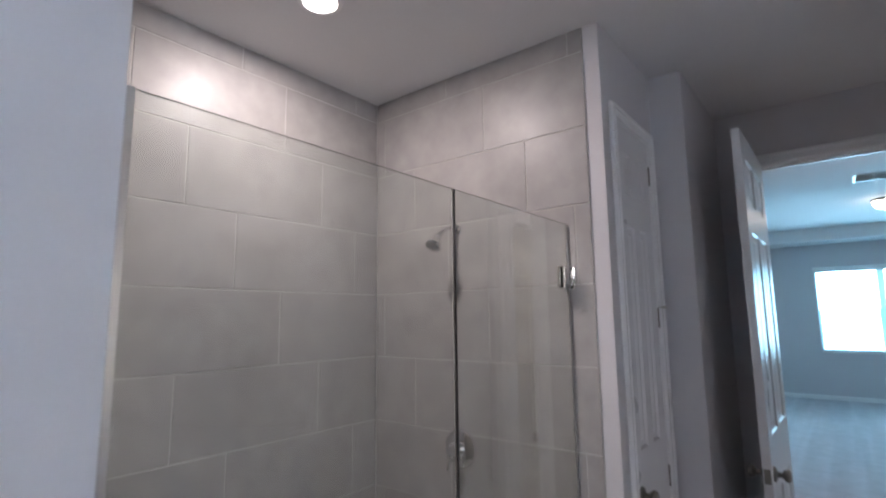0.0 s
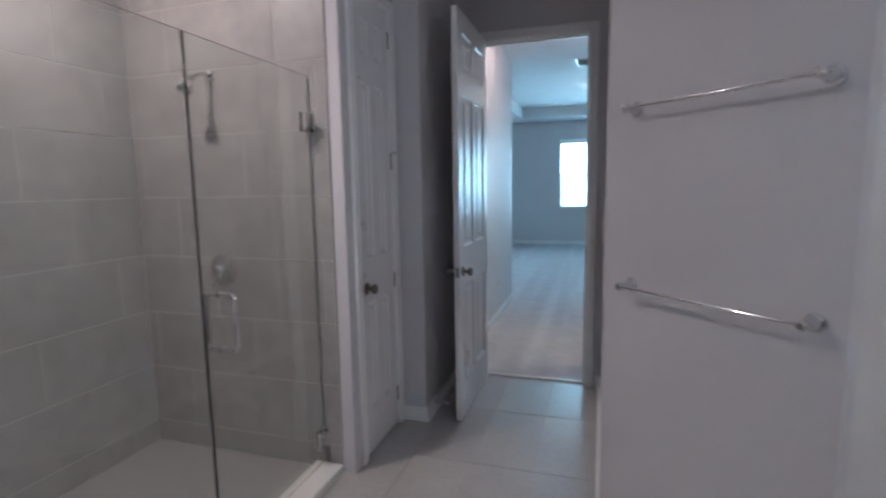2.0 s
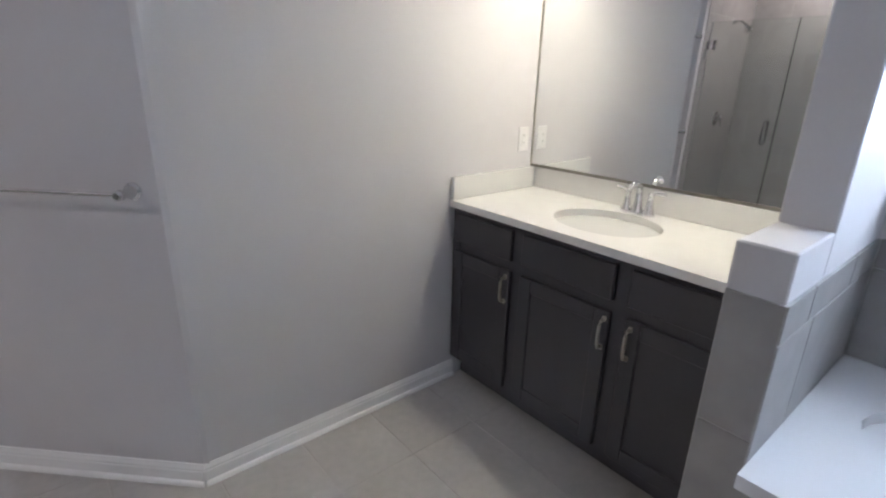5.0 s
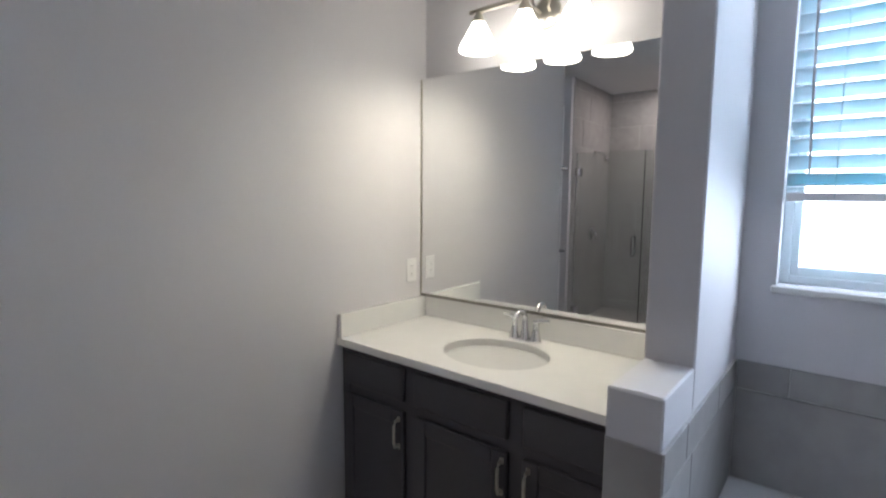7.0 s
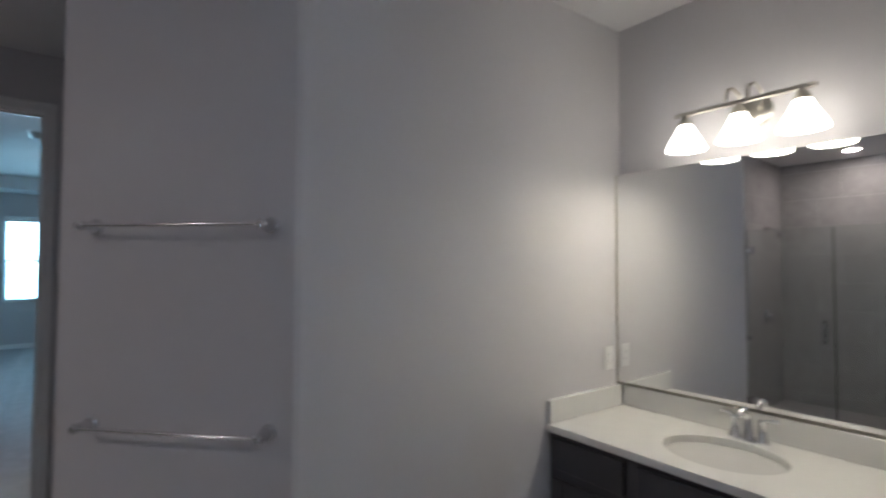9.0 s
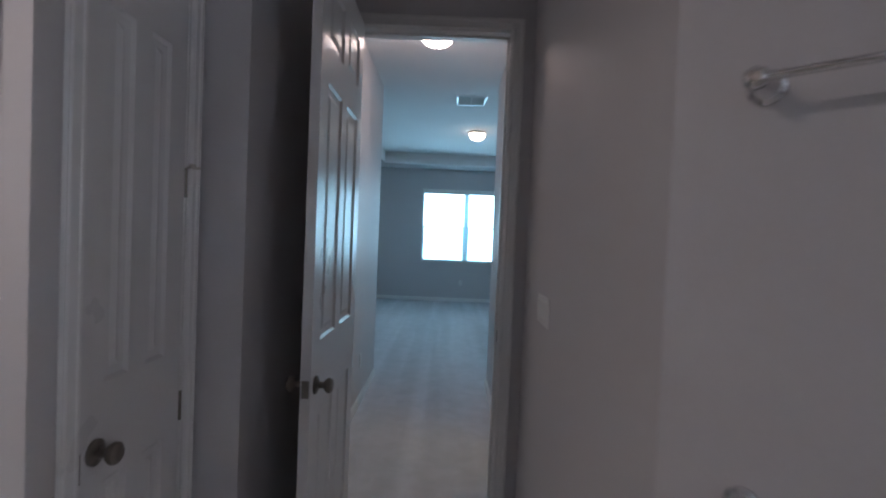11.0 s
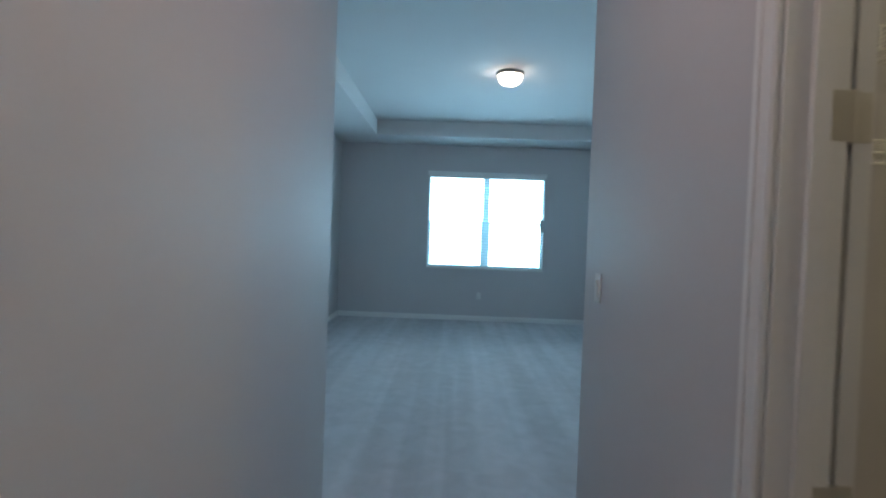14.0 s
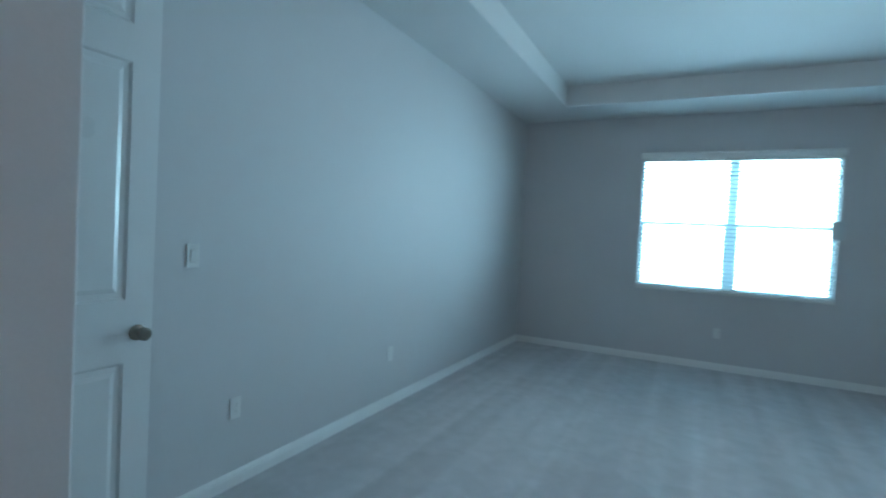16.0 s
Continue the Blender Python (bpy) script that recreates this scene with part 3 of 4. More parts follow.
part("seal_strip", hbox(-0.006, 0.006, -0.005, 0.003, 0.06, GT - 0.002), SEAL, gdoor, "dark vinyl edge seal")
part("wall_seal", hbox(-0.004, 0.004, gw, gw + 0.008, 0.06, GT - 0.002), material("clear_vinyl", (0.45, 0.45, 0.44), 0.4), gdoor, "translucent vinyl seal")
for z in (0.19, 1.785):
    part("hinge", join(hbox(0.006, 0.018, gw - 0.062, gw - 0.004, z - 0.045, z + 0.045, 0.003), hbox(-0.018, -0.006, gw - 0.062, gw - 0.004, z - 0.045, z + 0.045, 0.003), hbox(-0.016, 0.016, gw - 0.008, gw + 0.006, z - 0.03, z + 0.03, 0.003), hbox(-0.027, 0.027, gw + 0.006, gw + 0.0135, z - 0.045, z + 0.045, 0.002), moved(lathe([(0, 0), (0.007, 0), (0.006, 0.004), (0, 0.004)], 14), pose(0.018, gw - 0.034, z + 0.022, 0, 90)), moved(lathe([(0, 0), (0.007, 0), (0.006, 0.004), (0, 0.004)], 14), pose(0.018, gw - 0.034, z - 0.022, 0, 90))), CHROME, gdoor, "chrome glass hinge")
for s in (1, -1):
    hz0, hz1, hy = 0.875, 1.088, 0.085
    pts = [(s * 0.005, hy, hz0), (s * 0.048, hy, hz0)] + [tuple(p) for p in arc((s * 0.048, hy, hz0 + 0.02), 0.02, -90, 0, 5, (s, 0, 0), (0, 0, 1))][1:] + [tuple(p) for p in arc((s * 0.048, hy, hz1 - 0.02), 0.02, 0, 90, 5, (s, 0, 0), (0, 0, 1))] + [(s * 0.005, hy, hz1)]
    part("handle", join(tube(pts, 0.0095, 12), lathe([(0, 0), (0.014, 0), (0.014, 0.006), (0, 0.006)], 16, pose(s * 0.005, hy, hz0, 0, s * 90)), lathe([(0, 0), (0.014, 0), (0.014, 0.006), (0, 0.006)], 16, pose(s * 0.005, hy, hz1, 0, s * 90))), CHROME, gdoor, "chrome bow pull handle")

VX = -0.785
shead = thing("showerhead", pose(VX, SY1, 2.047), "chrome shower head on a bent arm", "shower head")
arm_pts = [(0, 0, 0), (0, -0.05, 0.004), (-0.004, -0.085, -0.006), (-0.012, -0.115, -0.032)]
part("flange", lathe([(0, 0), (0.028, 0), (0.026, 0.007), (0.012, 0.012), (0, 0.012)], 24, pose(0, -0.0, 0, 90)), CHROME, shead)
part("arm", tube(arm_pts, 0.0085, 12), CHROME, shead)
part("head", lathe([(0, 0.0), (0.011, 0.0), (0.013, 0.012), (0.016, 0.018), (0.014, 0.026), (0.024, 0.048), (0.036, 0.066), (0.037, 0.078), (0.033, 0.082), (0, 0.083)], 28, pose(-0.012, -0.115, -0.030, 145, 0, -8)), CHROME, shead)
valve = thing("shower_valve", pose(VX, SY1, 1.048), "chrome shower valve with a lever on a round plate", "shower valve")
part("escutcheon", lathe([(0, 0), (0.082, 0), (0.080, 0.006), (0.062, 0.013), (0.04, 0.017), (0.0, 0.018)], 36, pose(0, 0, 0, 90)), CHROME, valve)
part("hub", lathe([(0, 0.01), (0.034, 0.015), (0.032, 0.05), (0.024, 0.062), (0, 0.064)], 28, pose(0, 0, 0, 90)), CHROME, valve)
part("lever", tube([(0, -0.048, 0), (-0.02, -0.055, -0.04), (-0.03, -0.06, -0.085)], 0.009, 10, [0.013, 0.009, 0.007]), CHROME, valve)

can = thing("recessed_light", pose(-0.81, 1.29, BZ), "lit round recessed ceiling light with a white trim", "ceiling light")
part("trim_ring", lathe([(0.062, 0.0), (0.085, 0.0), (0.083, -0.006), (0.066, -0.008), (0.062, 0.0)], 36), TRIM, can)
part("lens", lathe([(0, -0.003), (0.062, -0.003), (0.062, -0.001), (0, -0.001)], 36), CANLENS, can, "glowing lens")


# ---- vanity ----
CF, CT = 2.915, 0.885     # cabinet face, cabinet top
VN = 0.103                # vanity end at the wing wall
van = thing("vanity_cabinet", pose(CF, VN, 0), "charcoal painted vanity cabinet with three doors and drawer fronts", "vanity")
L = VY - VN - 0.002
part("face_frame", hbox(0.0, 0.02, 0.002, L, 0.115, CT), CABINET, van)
part("side_panel", hbox(0.02, MX - CF - 0.003, 0.002, 0.02, 0.115, CT), CABINET, van)
part("side_panel", hbox(0.02, MX - CF - 0.003, L - 0.02, L, 0.115, CT), CABINET, van)
part("bottom_panel", hbox(0.02, MX - CF - 0.003, 0.02, L - 0.02, 0.115, 0.135), CABINET, van)
part("toe_kick", hbox(0.07, MX - CF - 0.003, 0.002, L, 0.0, 0.115), CABINET, van)
part("filler_strip", hbox(-0.004, 0.0, L - 0.045, L, 0.115, CT - 0.002), CABINET, van)


def shaker(parent, w, h, y, z, rail=0.058):
    """A framed front: recessed panel, with stiles and rails on it; face to -x."""
    t, m = 0.019, Matrix.Translation((0, y, z))
    d = part("door", moved(hbox(-0.010, 0, rail - 0.004, w - rail + 0.004, rail - 0.004, h - rail + 0.004), m), CABINET, parent)
    for a in (0, w - rail):
        part("stile", moved(hbox(-t, 0, a, a + rail, 0, h, 0.0025), m), CABINET, d)
    for a in (0, h - rail):
        part("rail", moved(hbox(-t + 0.0005, 0, rail, w - rail, a, a + rail, 0.0025), m), CABINET, d)
    return d


def pull(y, z0, z1):
    pts = [(-0.019, y, z0), (-0.040, y, z0 + 0.004), (-0.046, y, z0 + 0.018), (-0.047, y, (z0 + z1) / 2), (-0.046, y, z1 - 0.018), (-0.040, y, z1 - 0.004), (-0.019, y, z1)]
    return join(tube(pts, 0.006, 10), hbox(-0.024, -0.018, y - 0.008, y + 0.008, z0 - 0.010, z0 + 0.010, 0.002), hbox(-0.024, -0.018, y - 0.008, y + 0.008, z1 - 0.010, z1 + 0.010, 0.002))


fronts = [(0.006, 0.397, 0.372), (0.457, 0.868, 0.472), (0.925, 1.275, 0.945)]   # y from, y to, pull
for y0, y1, py in fronts:
    part("drawer_front", moved(hbox(-0.019, 0, 0, y1 - y0, 0, 0.132, 0.003), Matrix.Translation((0, y0, 0.727))), CABINET, van)
    d = shaker(van, y1 - y0, 0.558, y0, 0.126)
    part("pull", pull(py, 0.545, 0.655), NICKEL, d, "brushed nickel bar pull")

# countertop with an oval cut-out, splash pieces
SXC, SYC, SA, SB = 3.152, 0.775, 0.178, 0.215


def top_with_hole(x0, x1, y0, y1, zt, th, cx, cy, a, c, n=72, lip=0.0):
    angs = [2 * math.pi * i / n for i in range(n)] + [math.atan2(y - cy, x - cx) % (2 * math.pi) for x in (x0, x1) for y in (y0, y1)]
    angs = sorted(angs)
    bm = bmesh.new()
    rings = []
    for z in (zt, zt - th):
        inner, outer = [], []
        for g in angs:
            dx, dy = math.cos(g), math.sin(g)
            s = 1 / math.sqrt((dx / a) ** 2 + (dy / c) ** 2)
            o = min([(x - cx) / dx for x in (x0, x1) if abs(dx) > 1e-9 and (x - cx) / dx > 0] + [(y - cy) / dy for y in (y0, y1) if abs(dy) > 1e-9 and (y - cy) / dy > 0])
            inner.append(bm.verts.new((cx + s * dx, cy + s * dy, z)))
            outer.append(bm.verts.new((cx + o * dx, cy + o * dy, z)))
        rings.append((inner, outer))
    (i0, o0), (i1, o1) = rings
    k = len(angs)
    for j in range(k):
        m = (j + 1) % k
        bm.faces.new((i0[j], i0[m], o0[m], o0[j]))
        bm.faces.new((i1[j], o1[j], o1[m], i1[m]))
        bm.faces.new((o0[j], o0[m], o1[m], o1[j]))
        bm.faces.new((i0[j], i1[j], i1[m], i0[m]))
    return bm


def bowl(cx, cy, a, c, zt, depth, rim, n=56):
    """An oval basin: wall, rounded floor, and an outer skin."""
    prof = [(1.0 + rim, 0), (1.0, 0), (0.985, -0.18), (0.93, -0.5), (0.80, -0.8), (0.55, -0.96), (0.2, -1.0), (0.0, -1.0)]
    bm = lathe([(max(r, 0), z * depth) for r, z in prof], n)
    bm.transform(Matrix.Translation((cx, cy, zt)) @ Matrix.Diagonal((a, c, 1, 1)))
    return bm


counter = thing("countertop", pose(0, 0, 0), "white quartz countertop with low splash pieces", "countertop")
CZ = 0.915
part("slab", top_with_hole(2.882, MX - 0.001, VN - 0.001, VY - 0.001, CZ, 0.03, SXC, SYC, SA, SB), QUARTZ, counter)
part("back_splash", hbox(MX - 0.021, MX - 0.001, VN, VY - 0.001, CZ, 1.018, 0.002), QUARTZ, counter)
part("side_splash", hbox(2.888, MX - 0.021, VY - 0.021, VY - 0.001, CZ, 1.018, 0.002), QUARTZ, counter)
sink = thing("sink", pose(0, 0, 0), "white oval undermount sink set in the countertop", "sink")
part("bowl", bowl(SXC, SYC, SA + 0.006, SB + 0.006, CZ - 0.0305, 0.13, 0.06), CERAMIC, sink)
part("drain", lathe([(0, 0), (0.026, 0), (0.024, 0.004), (0.012, 0.005), (0, 0.005)], 24, pose(SXC, SYC, CZ - 0.159)), CHROME, sink, "chrome sink drain")
part("overflow", lathe([(0, 0), (0.011, 0), (0.010, 0.003), (0, 0.003)], 18, pose(SXC + SA - 0.012, SYC, CZ - 0.075, 0, -78)), CHROME, sink, "chrome overflow ring")

faucet = thing("faucet", pose(3.375, 0.775, CZ), "chrome two-handle basin faucet on the countertop", "faucet")
part("base", moved(lathe([(0, 0), (1, 0), (1, 0.007), (0.93, 0.011), (0, 0.011)], 40), Matrix.Diagonal((0.027, 0.078, 1, 1))), CHROME, faucet)
flare = [(0, 0.008), (0.024, 0.008), (0.020, 0.02), (0.015, 0.045), (0.0125, 0.075), (0.014, 0.085), (0.010, 0.092), (0, 0.093)]
for s in (-1, 1):
    hnd = part("handle", lathe(flare, 22, pose(0, s * 0.051, 0)), CHROME, faucet)
    part("lever", tube([(0, s * 0.051, 0.087), (0.004, s * 0.075, 0.094), (0.008, s * 0.108, 0.096)], 0.006, 10, [0.008, 0.0065, 0.0075]), CHROME, hnd)
spout = [(0, 0, 0.008), (0, 0, 0.05), (0, 0, 0.085)] + [tuple(p) for p in arc((-0.042, 0, 0.088), 0.042, 0, 150, 10, (1, 0, 0), (0, 0, 1))]
part("spout", tube(spout, 0.012, 14, [0.024, 0.016, 0.0135] + [0.0125 - 0.0002 * i for i in range(11)]), CHROME, faucet)

mirror = thing("vanity_mirror", pose(MX, VN, 1.022, 0, 0, 1.3), "large frameless wall mirror above the vanity", "mirror")
part("glass", hbox(-0.0075, -0.001, 0.004, 1.29, 0.004, 1.052, 0.0012), MIRROR, mirror)
# the shade of the gap under the mirror is put into this darker metal
part("bottom_channel", join(hbox(-0.011, -0.001, 0.002, 1.292, -0.003, 0.0035), hbox(-0.011, -0.0078, 0.002, 1.292, 0.0035, 0.010)), DARKNICKEL, mirror, "slim metal channel, darkened in place of the shaded gap below")
part("edge_channel", hbox(-0.011, -0.0005, 1.2905, 1.3, -0.003, 1.05), NICKEL, mirror, "slim metal edge channel")

# vanity lamp
vl = thing("vanity_light", pose(MX, 0.752, 2.252), "brushed nickel vanity light with three lit glass shades", "wall light")
part("back_plate", lathe([(0, 0), (0.062, 0), (0.060, 0.008), (0.046, 0.018), (0.020, 0.024), (0, 0.024)], 32, pose(0, 0, 0, 0, -90)), NICKEL, vl)
part("bar", hbox(-0.197, -0.179, -0.262, 0.246, -0.008, 0.008, 0.0015), NICKEL, vl)
for y in (-0.04, 0.04):
    pts = [(-0.02, y * 0.5, 0.0), (-0.05, y * 0.7, 0.008)] + [tuple(p) for p in arc((-0.120, y, 0.03), 0.068, 0, 180, 12, (1, 0, 0), (0, 0, 0.72))] + [(-0.188, y, 0.006)]
    part("scroll_arm", tube(pts, 0.006, 10), NICKEL, vl)
for y in (-0.22, -0.008, 0.204):
    sh = part("shade", lathe([(0.024, -0.042), (0.030, -0.054), (0.042, -0.078), (0.058, -0.106), (0.072, -0.132), (0.078, -0.147), (0.078, -0.153), (0.074, -0.153), (0.068, -0.132), (0.054, -0.106), (0.038, -0.078), (0.026, -0.054), (0.021, -0.043)], 32, pose(-0.188, y, 0)), SHADE, vl, "glowing frosted glass shade")
    part("socket_cup", lathe([(0, -0.004), (0.010, -0.006), (0.018, -0.020), (0.030, -0.046), (0.028, -0.047), (0, -0.046)], 24, pose(-0.188, y, 0)), NICKEL, sh, "nickel socket cup")


# ---- wall plates ----
def plate_thing(name, m, kind, gangs=1, label=""):
    """Local x across, z up, face to -y; origin at the plate's centre."""
    ob = thing(name, m, label, "switch" if kind == "switch" else "outlet")
    w, h = 0.070 + 0.046 * (gangs - 1), 0.115
    part("cover", hbox(-w / 2, w / 2, -0.006, 0.0, -h / 2, h / 2, 0.0025), PLATE, ob)
    for g in range(gangs):
        x = (g - (gangs - 1) / 2) * 0.046
        if kind == "switch":
            part("rocker", join(hbox(x - 0.016, x + 0.016, -0.0075, -0.005, -0.033, 0.033, 0.001), moved(hbox(-0.0145, 0.0145, -0.003, 0.002, -0.030, 0.030, 0.001), pose(x, -0.0085, 0, 4))), PLATE, ob)
        else:
            r = part("receptacle", hbox(x - 0.0165, x + 0.0165, -0.0078, -0.005, -0.0335, 0.0335, 0.0015), PLATE, ob)
            for z in (-0.018, 0.018):
                for dx, zz, hh in ((-0.006, z + 0.002, 0.004), (0.006, z + 0.002, 0.0032), (0.0, z - 0.008, 0.002)):
                    # raised dark chips; the shade inside each slot is put into their colour
                    part("slot", hbox(x + dx - 0.0009, x + dx + 0.0009, -0.0083, -0.0075, zz - hh, zz + hh), SLOT, r)
    for z in (-0.047, 0.047):
        part("screw", lathe([(0, 0), (0.003, 0), (0.002, 0.0012), (0, 0.0012)], 10, pose(0, -0.006, z, 90)), PLATE, ob)
    return ob


plate_thing("outlet_plate", pose(3.342, VY, 1.155), "outlet", 1, "white outlet on the wall above the vanity splash")
plate_thing("switch_plate", pose(RX, 3.075, 1.214, 0, 0, 90 + 180), "switch", 4, "white four-gang switch plate beside the doorway")
plate_thing("switch_plate", pose(HR, 5.88, 1.225, 0, 0, 270), "switch", 1, "white single switch near the hall's end")
plate_thing("outlet_plate", pose(HL, 5.40, 0.385, 0, 0, 90), "outlet", 1, "white outlet low on the hall wall")
plate_thing("switch_plate", pose(BL, 7.47, 1.25, 0, 0, 90), "switch", 1, "white single switch on the bedroom wall by the door")
plate_thing("outlet_plate", pose(BL, 7.76, 0.43, 0, 0, 90), "outlet", 1, "white outlet below the bedroom switch")
plate_thing("outlet_plate", pose(BL, 9.28, 0.432, 0, 0, 90), "outlet", 1, "white outlet midway along the bedroom wall")
plate_thing("outlet_plate", pose(1.10, BF, 0.43), "outlet", 1, "white outlet below the bedroom window")
plate_thing("outlet_plate", pose(BR, 11.35, 0.42, 0, 0, 270), "outlet", 1, "white outlet near the far bedroom corner")


# ---- towel bars: local x along the wall, face to -y ----
wd = Vector((P0[0] - P1[0], P0[1] - P1[1], 0)).normalized()
wang = math.degrees(math.atan2(wd.y, wd.x))


def towel_bar(z):
    ob = thing("towel_bar", pose(P1[0] + wd.x * 0.137, P1[1] + wd.y * 0.137, z, 0, 0, wang), "polished chrome towel bar on the angled wall", "towel bar", "towel bars on the angled wall")
    part("bar", tube([(-0.012, -0.062, 0), (0.628, -0.062, 0)], 0.0068, 16), CHROME, ob)
    for x in (0.0, 0.616):
        part("mount", join(lathe([(0, 0), (0.027, 0), (0.027, 0.006), (0.020, 0.012), (0.014, 0.030), (0.013, 0.050), (0.016, 0.056), (0.016, 0.070), (0.010, 0.076), (0, 0.077)], 24, pose(x, 0, 0, 90)), lathe([(0, -0.016), (0.011, -0.014), (0.0135, -0.006), (0.0135, 0.006), (0.011, 0.014), (0, 0.016)], 16, pose(x, -0.062, 0, 0, 90))), CHROME, ob, "flared chrome post")
    return ob


bar_top = towel_bar(1.733)
copy_thing(bar_top, bar_top.matrix_basis @ Matrix.Translation((0, 0, 1.092 - 1.733)))


# ---- tub ----
tub = thing("bathtub", pose(0, 0, 0), "white drop-in bathtub in a tiled surround below the window", "bathtub")
TBX, TBZ, TBY = 2.475, 0.665, -1.70
part("rim", top_with_hole(TBX, WX - 0.009, TBY, WY0 - 0.009, TBZ, 0.035, 2.91, -0.86, 0.33, 0.72), TUBW, tub)
part("basin", bowl(2.91, -0.86, 0.332, 0.722, TBZ - 0.034, 0.42, 0.03), TUBW, tub)
part("apron", hbox(TBX + 0.012, TBX + 0.05, TBY, WY0 - 0.009, -0.003, TBZ - 0.034), TILE, tub, "tiled tub front")
structure("wall_tub_end", boxes((TBX + 0.05, WX, TBY - 0.12, TBY, Z0, BZ + 0.05)), PAINT, "greige painted wall at the foot of the tub", "wall")


# ---- windows and blinds ----
def window_unit(name, m, w, h, mull, label, rail=True):
    """Local x across, y outwards, z up from the opening's lower left corner."""
    ob = tagged(thing(name, m, label, "window"), kind="structure")
    f = 0.024
    part("window_frame", boxes((0, f, 0.06, 0.11, 0, h), (w - f, w, 0.06, 0.11, 0, h), (f, w - f, 0.06, 0.11, 0, f), (f, w - f, 0.06, 0.11, h - f, h), bevel=0.003), VINYL, ob)
    bays = [(f, w - f)]
    if mull:
        part("mullion", hbox(w / 2 - 0.05, w / 2 + 0.05, 0.055, 0.112, f, h - f, 0.003), VINYL, ob)
        bays = [(f, w / 2 - 0.05), (w / 2 + 0.05, w - f)]
    for a, c in bays:
        mid = h / 2 if rail else h - f - 0.02
        part("sash" if rail else "sash_frame", boxes((a, a + 0.02, 0.066, 0.09, f, mid), (c - 0.02, c, 0.066, 0.09, f, mid), (a + 0.02, c - 0.02, 0.066, 0.09, f, f + 0.026), (a, c, 0.064, 0.098, mid - 0.018, mid + 0.018), bevel=0.002), VINYL, ob)
        p = part("pane", hbox(a + 0.002, c - 0.002, 0.080, 0.084, f + 0.002, h - f - 0.002), GLASS, ob)
        p.visible_shadow = False
    part("window_sill", hbox(-0.012, w + 0.012, -0.014, 0.075, -0.022, -0.001, 0.004), QUARTZ, ob, "white stone sill")
    return ob


def blind(name, m, w, z_top, z_bot, tilt, label, stack=0, cords=(0.12, 0.88), wand=None):
    """Local x across, y outwards, z up; slats of 50 mm."""
    ob = thing(name, m, label, "blind")
    part("head_rail", hbox(0.004, w - 0.004, 0.001, 0.045, z_top - 0.045, z_top, 0.002), TRIM, ob)
    prof = [(-0.025, -0.0005), (-0.012, 0.0012), (0.0, 0.0018), (0.012, 0.0012), (0.025, -0.0005), (0.012, -0.0015), (0.0, -0.0010), (-0.012, -0.0015)]
    bm = bmesh.new()
    ends = [[bm.verts.new((x, y, z)) for y, z in prof] for x in (0.006, w - 0.006)]
    for i in range(8):
        j = (i + 1) % 8
        bm.faces.new((ends[0][i], ends[0][j], ends[1][j], ends[1][i]))
    bm.faces.new(ends[0])
    bm.faces.new(ends[1])
    first = part("slat", bm, BLIND, ob)
    first.matrix_local = pose(0, 0.018, z_top - 0.075, tilt)
    z, k = z_top - 0.075 - 0.047, 1
    while z > z_bot + 0.034 + stack * 0.010:
        o = first.copy()
        scene.collection.objects.link(o)
        o.parent = ob
        o.matrix_local = pose(0, 0.018, z, tilt + 1.2 * math.sin(k * 2.3))
        z -= 0.047
        k += 1
    for i in range(stack):
        o = first.copy()
        scene.collection.objects.link(o)
        o.parent = ob
        o.matrix_local = pose(0, 0.018, z_bot + 0.034 + 0.012 * i, 0.4)
    part("bottom_rail", hbox(0.006, w - 0.006, -0.008, 0.044, z_bot, z_bot + 0.024, 0.003), TRIM, ob)
    for c in cords:
        part("ladder_cord", join(tube([(w * c, -0.009, z_top - 0.04), (w * c, -0.009, z_bot + 0.01)], 0.0011, 5), tube([(w * c, 0.045, z_top - 0.04), (w * c, 0.045, z_bot + 0.01)], 0.0011, 5)), BLIND, ob)
    if wand:
        part("tilt_wand", tube([(wand, -0.022, z_top - 0.04), (wand + 0.004, -0.026, z_top - 0.4), (wand + 0.012, -0.026, z_bot + 0.075)], 0.0036, 8), material("wand_plastic", (0.60, 0.60, 0.63), 0.4), ob, "long grey tilt wand")
    return ob


def valance(name, m, w, label):
    ob = thing(name, m, label, "valance")
    prof = [(0, 0), (-0.030, 0), (-0.034, 0.018), (-0.040, 0.028), (-0.040, 0.045), (-0.048, 0.056), (-0.054, 0.062), (-0.054, 0.070), (0, 0.070)]
    bm = bmesh.new()
    ends = [[bm.verts.new((x, y, z)) for y, z in prof] for x in (-0.02, w + 0.02)]
    n = len(prof)
    for i in range(n):
        j = (i + 1) % n
        bm.faces.new((ends[0][i], ends[0][j], ends[1][j], ends[1][i]))
    bm.faces.new(ends[0])
    bm.faces.new(ends[1])
    part("moulding", bm, TRIM, ob)
    return ob


bw = BWY1 - BWY0
mb = pose(WX, BWY1, BWZ0, 0, 0, -90)
window_unit("window_bathroom", mb, bw, BWZ1 - BWZ0, False, "white vinyl bathroom window over the tub", rail=False)
blind("window_blind", mb, bw, BWZ1 - BWZ0, 0.24, -46, "white slatted blind drawn partly up in the bathroom window", stack=2, cords=(0.085, 0.5, 0.91), wand=0.045)
valance("blind_valance", pose(WX - 0.001, BWY1, BWZ1 - 0.045, 0, 0, -90), bw, "white moulded valance above the bathroom blind")
ww = WR - WL
mw = pose(WL, BF, WB)
window_unit("window_bedroom", mw, ww, WT - WB, True, "white vinyl double window of the bedroom")
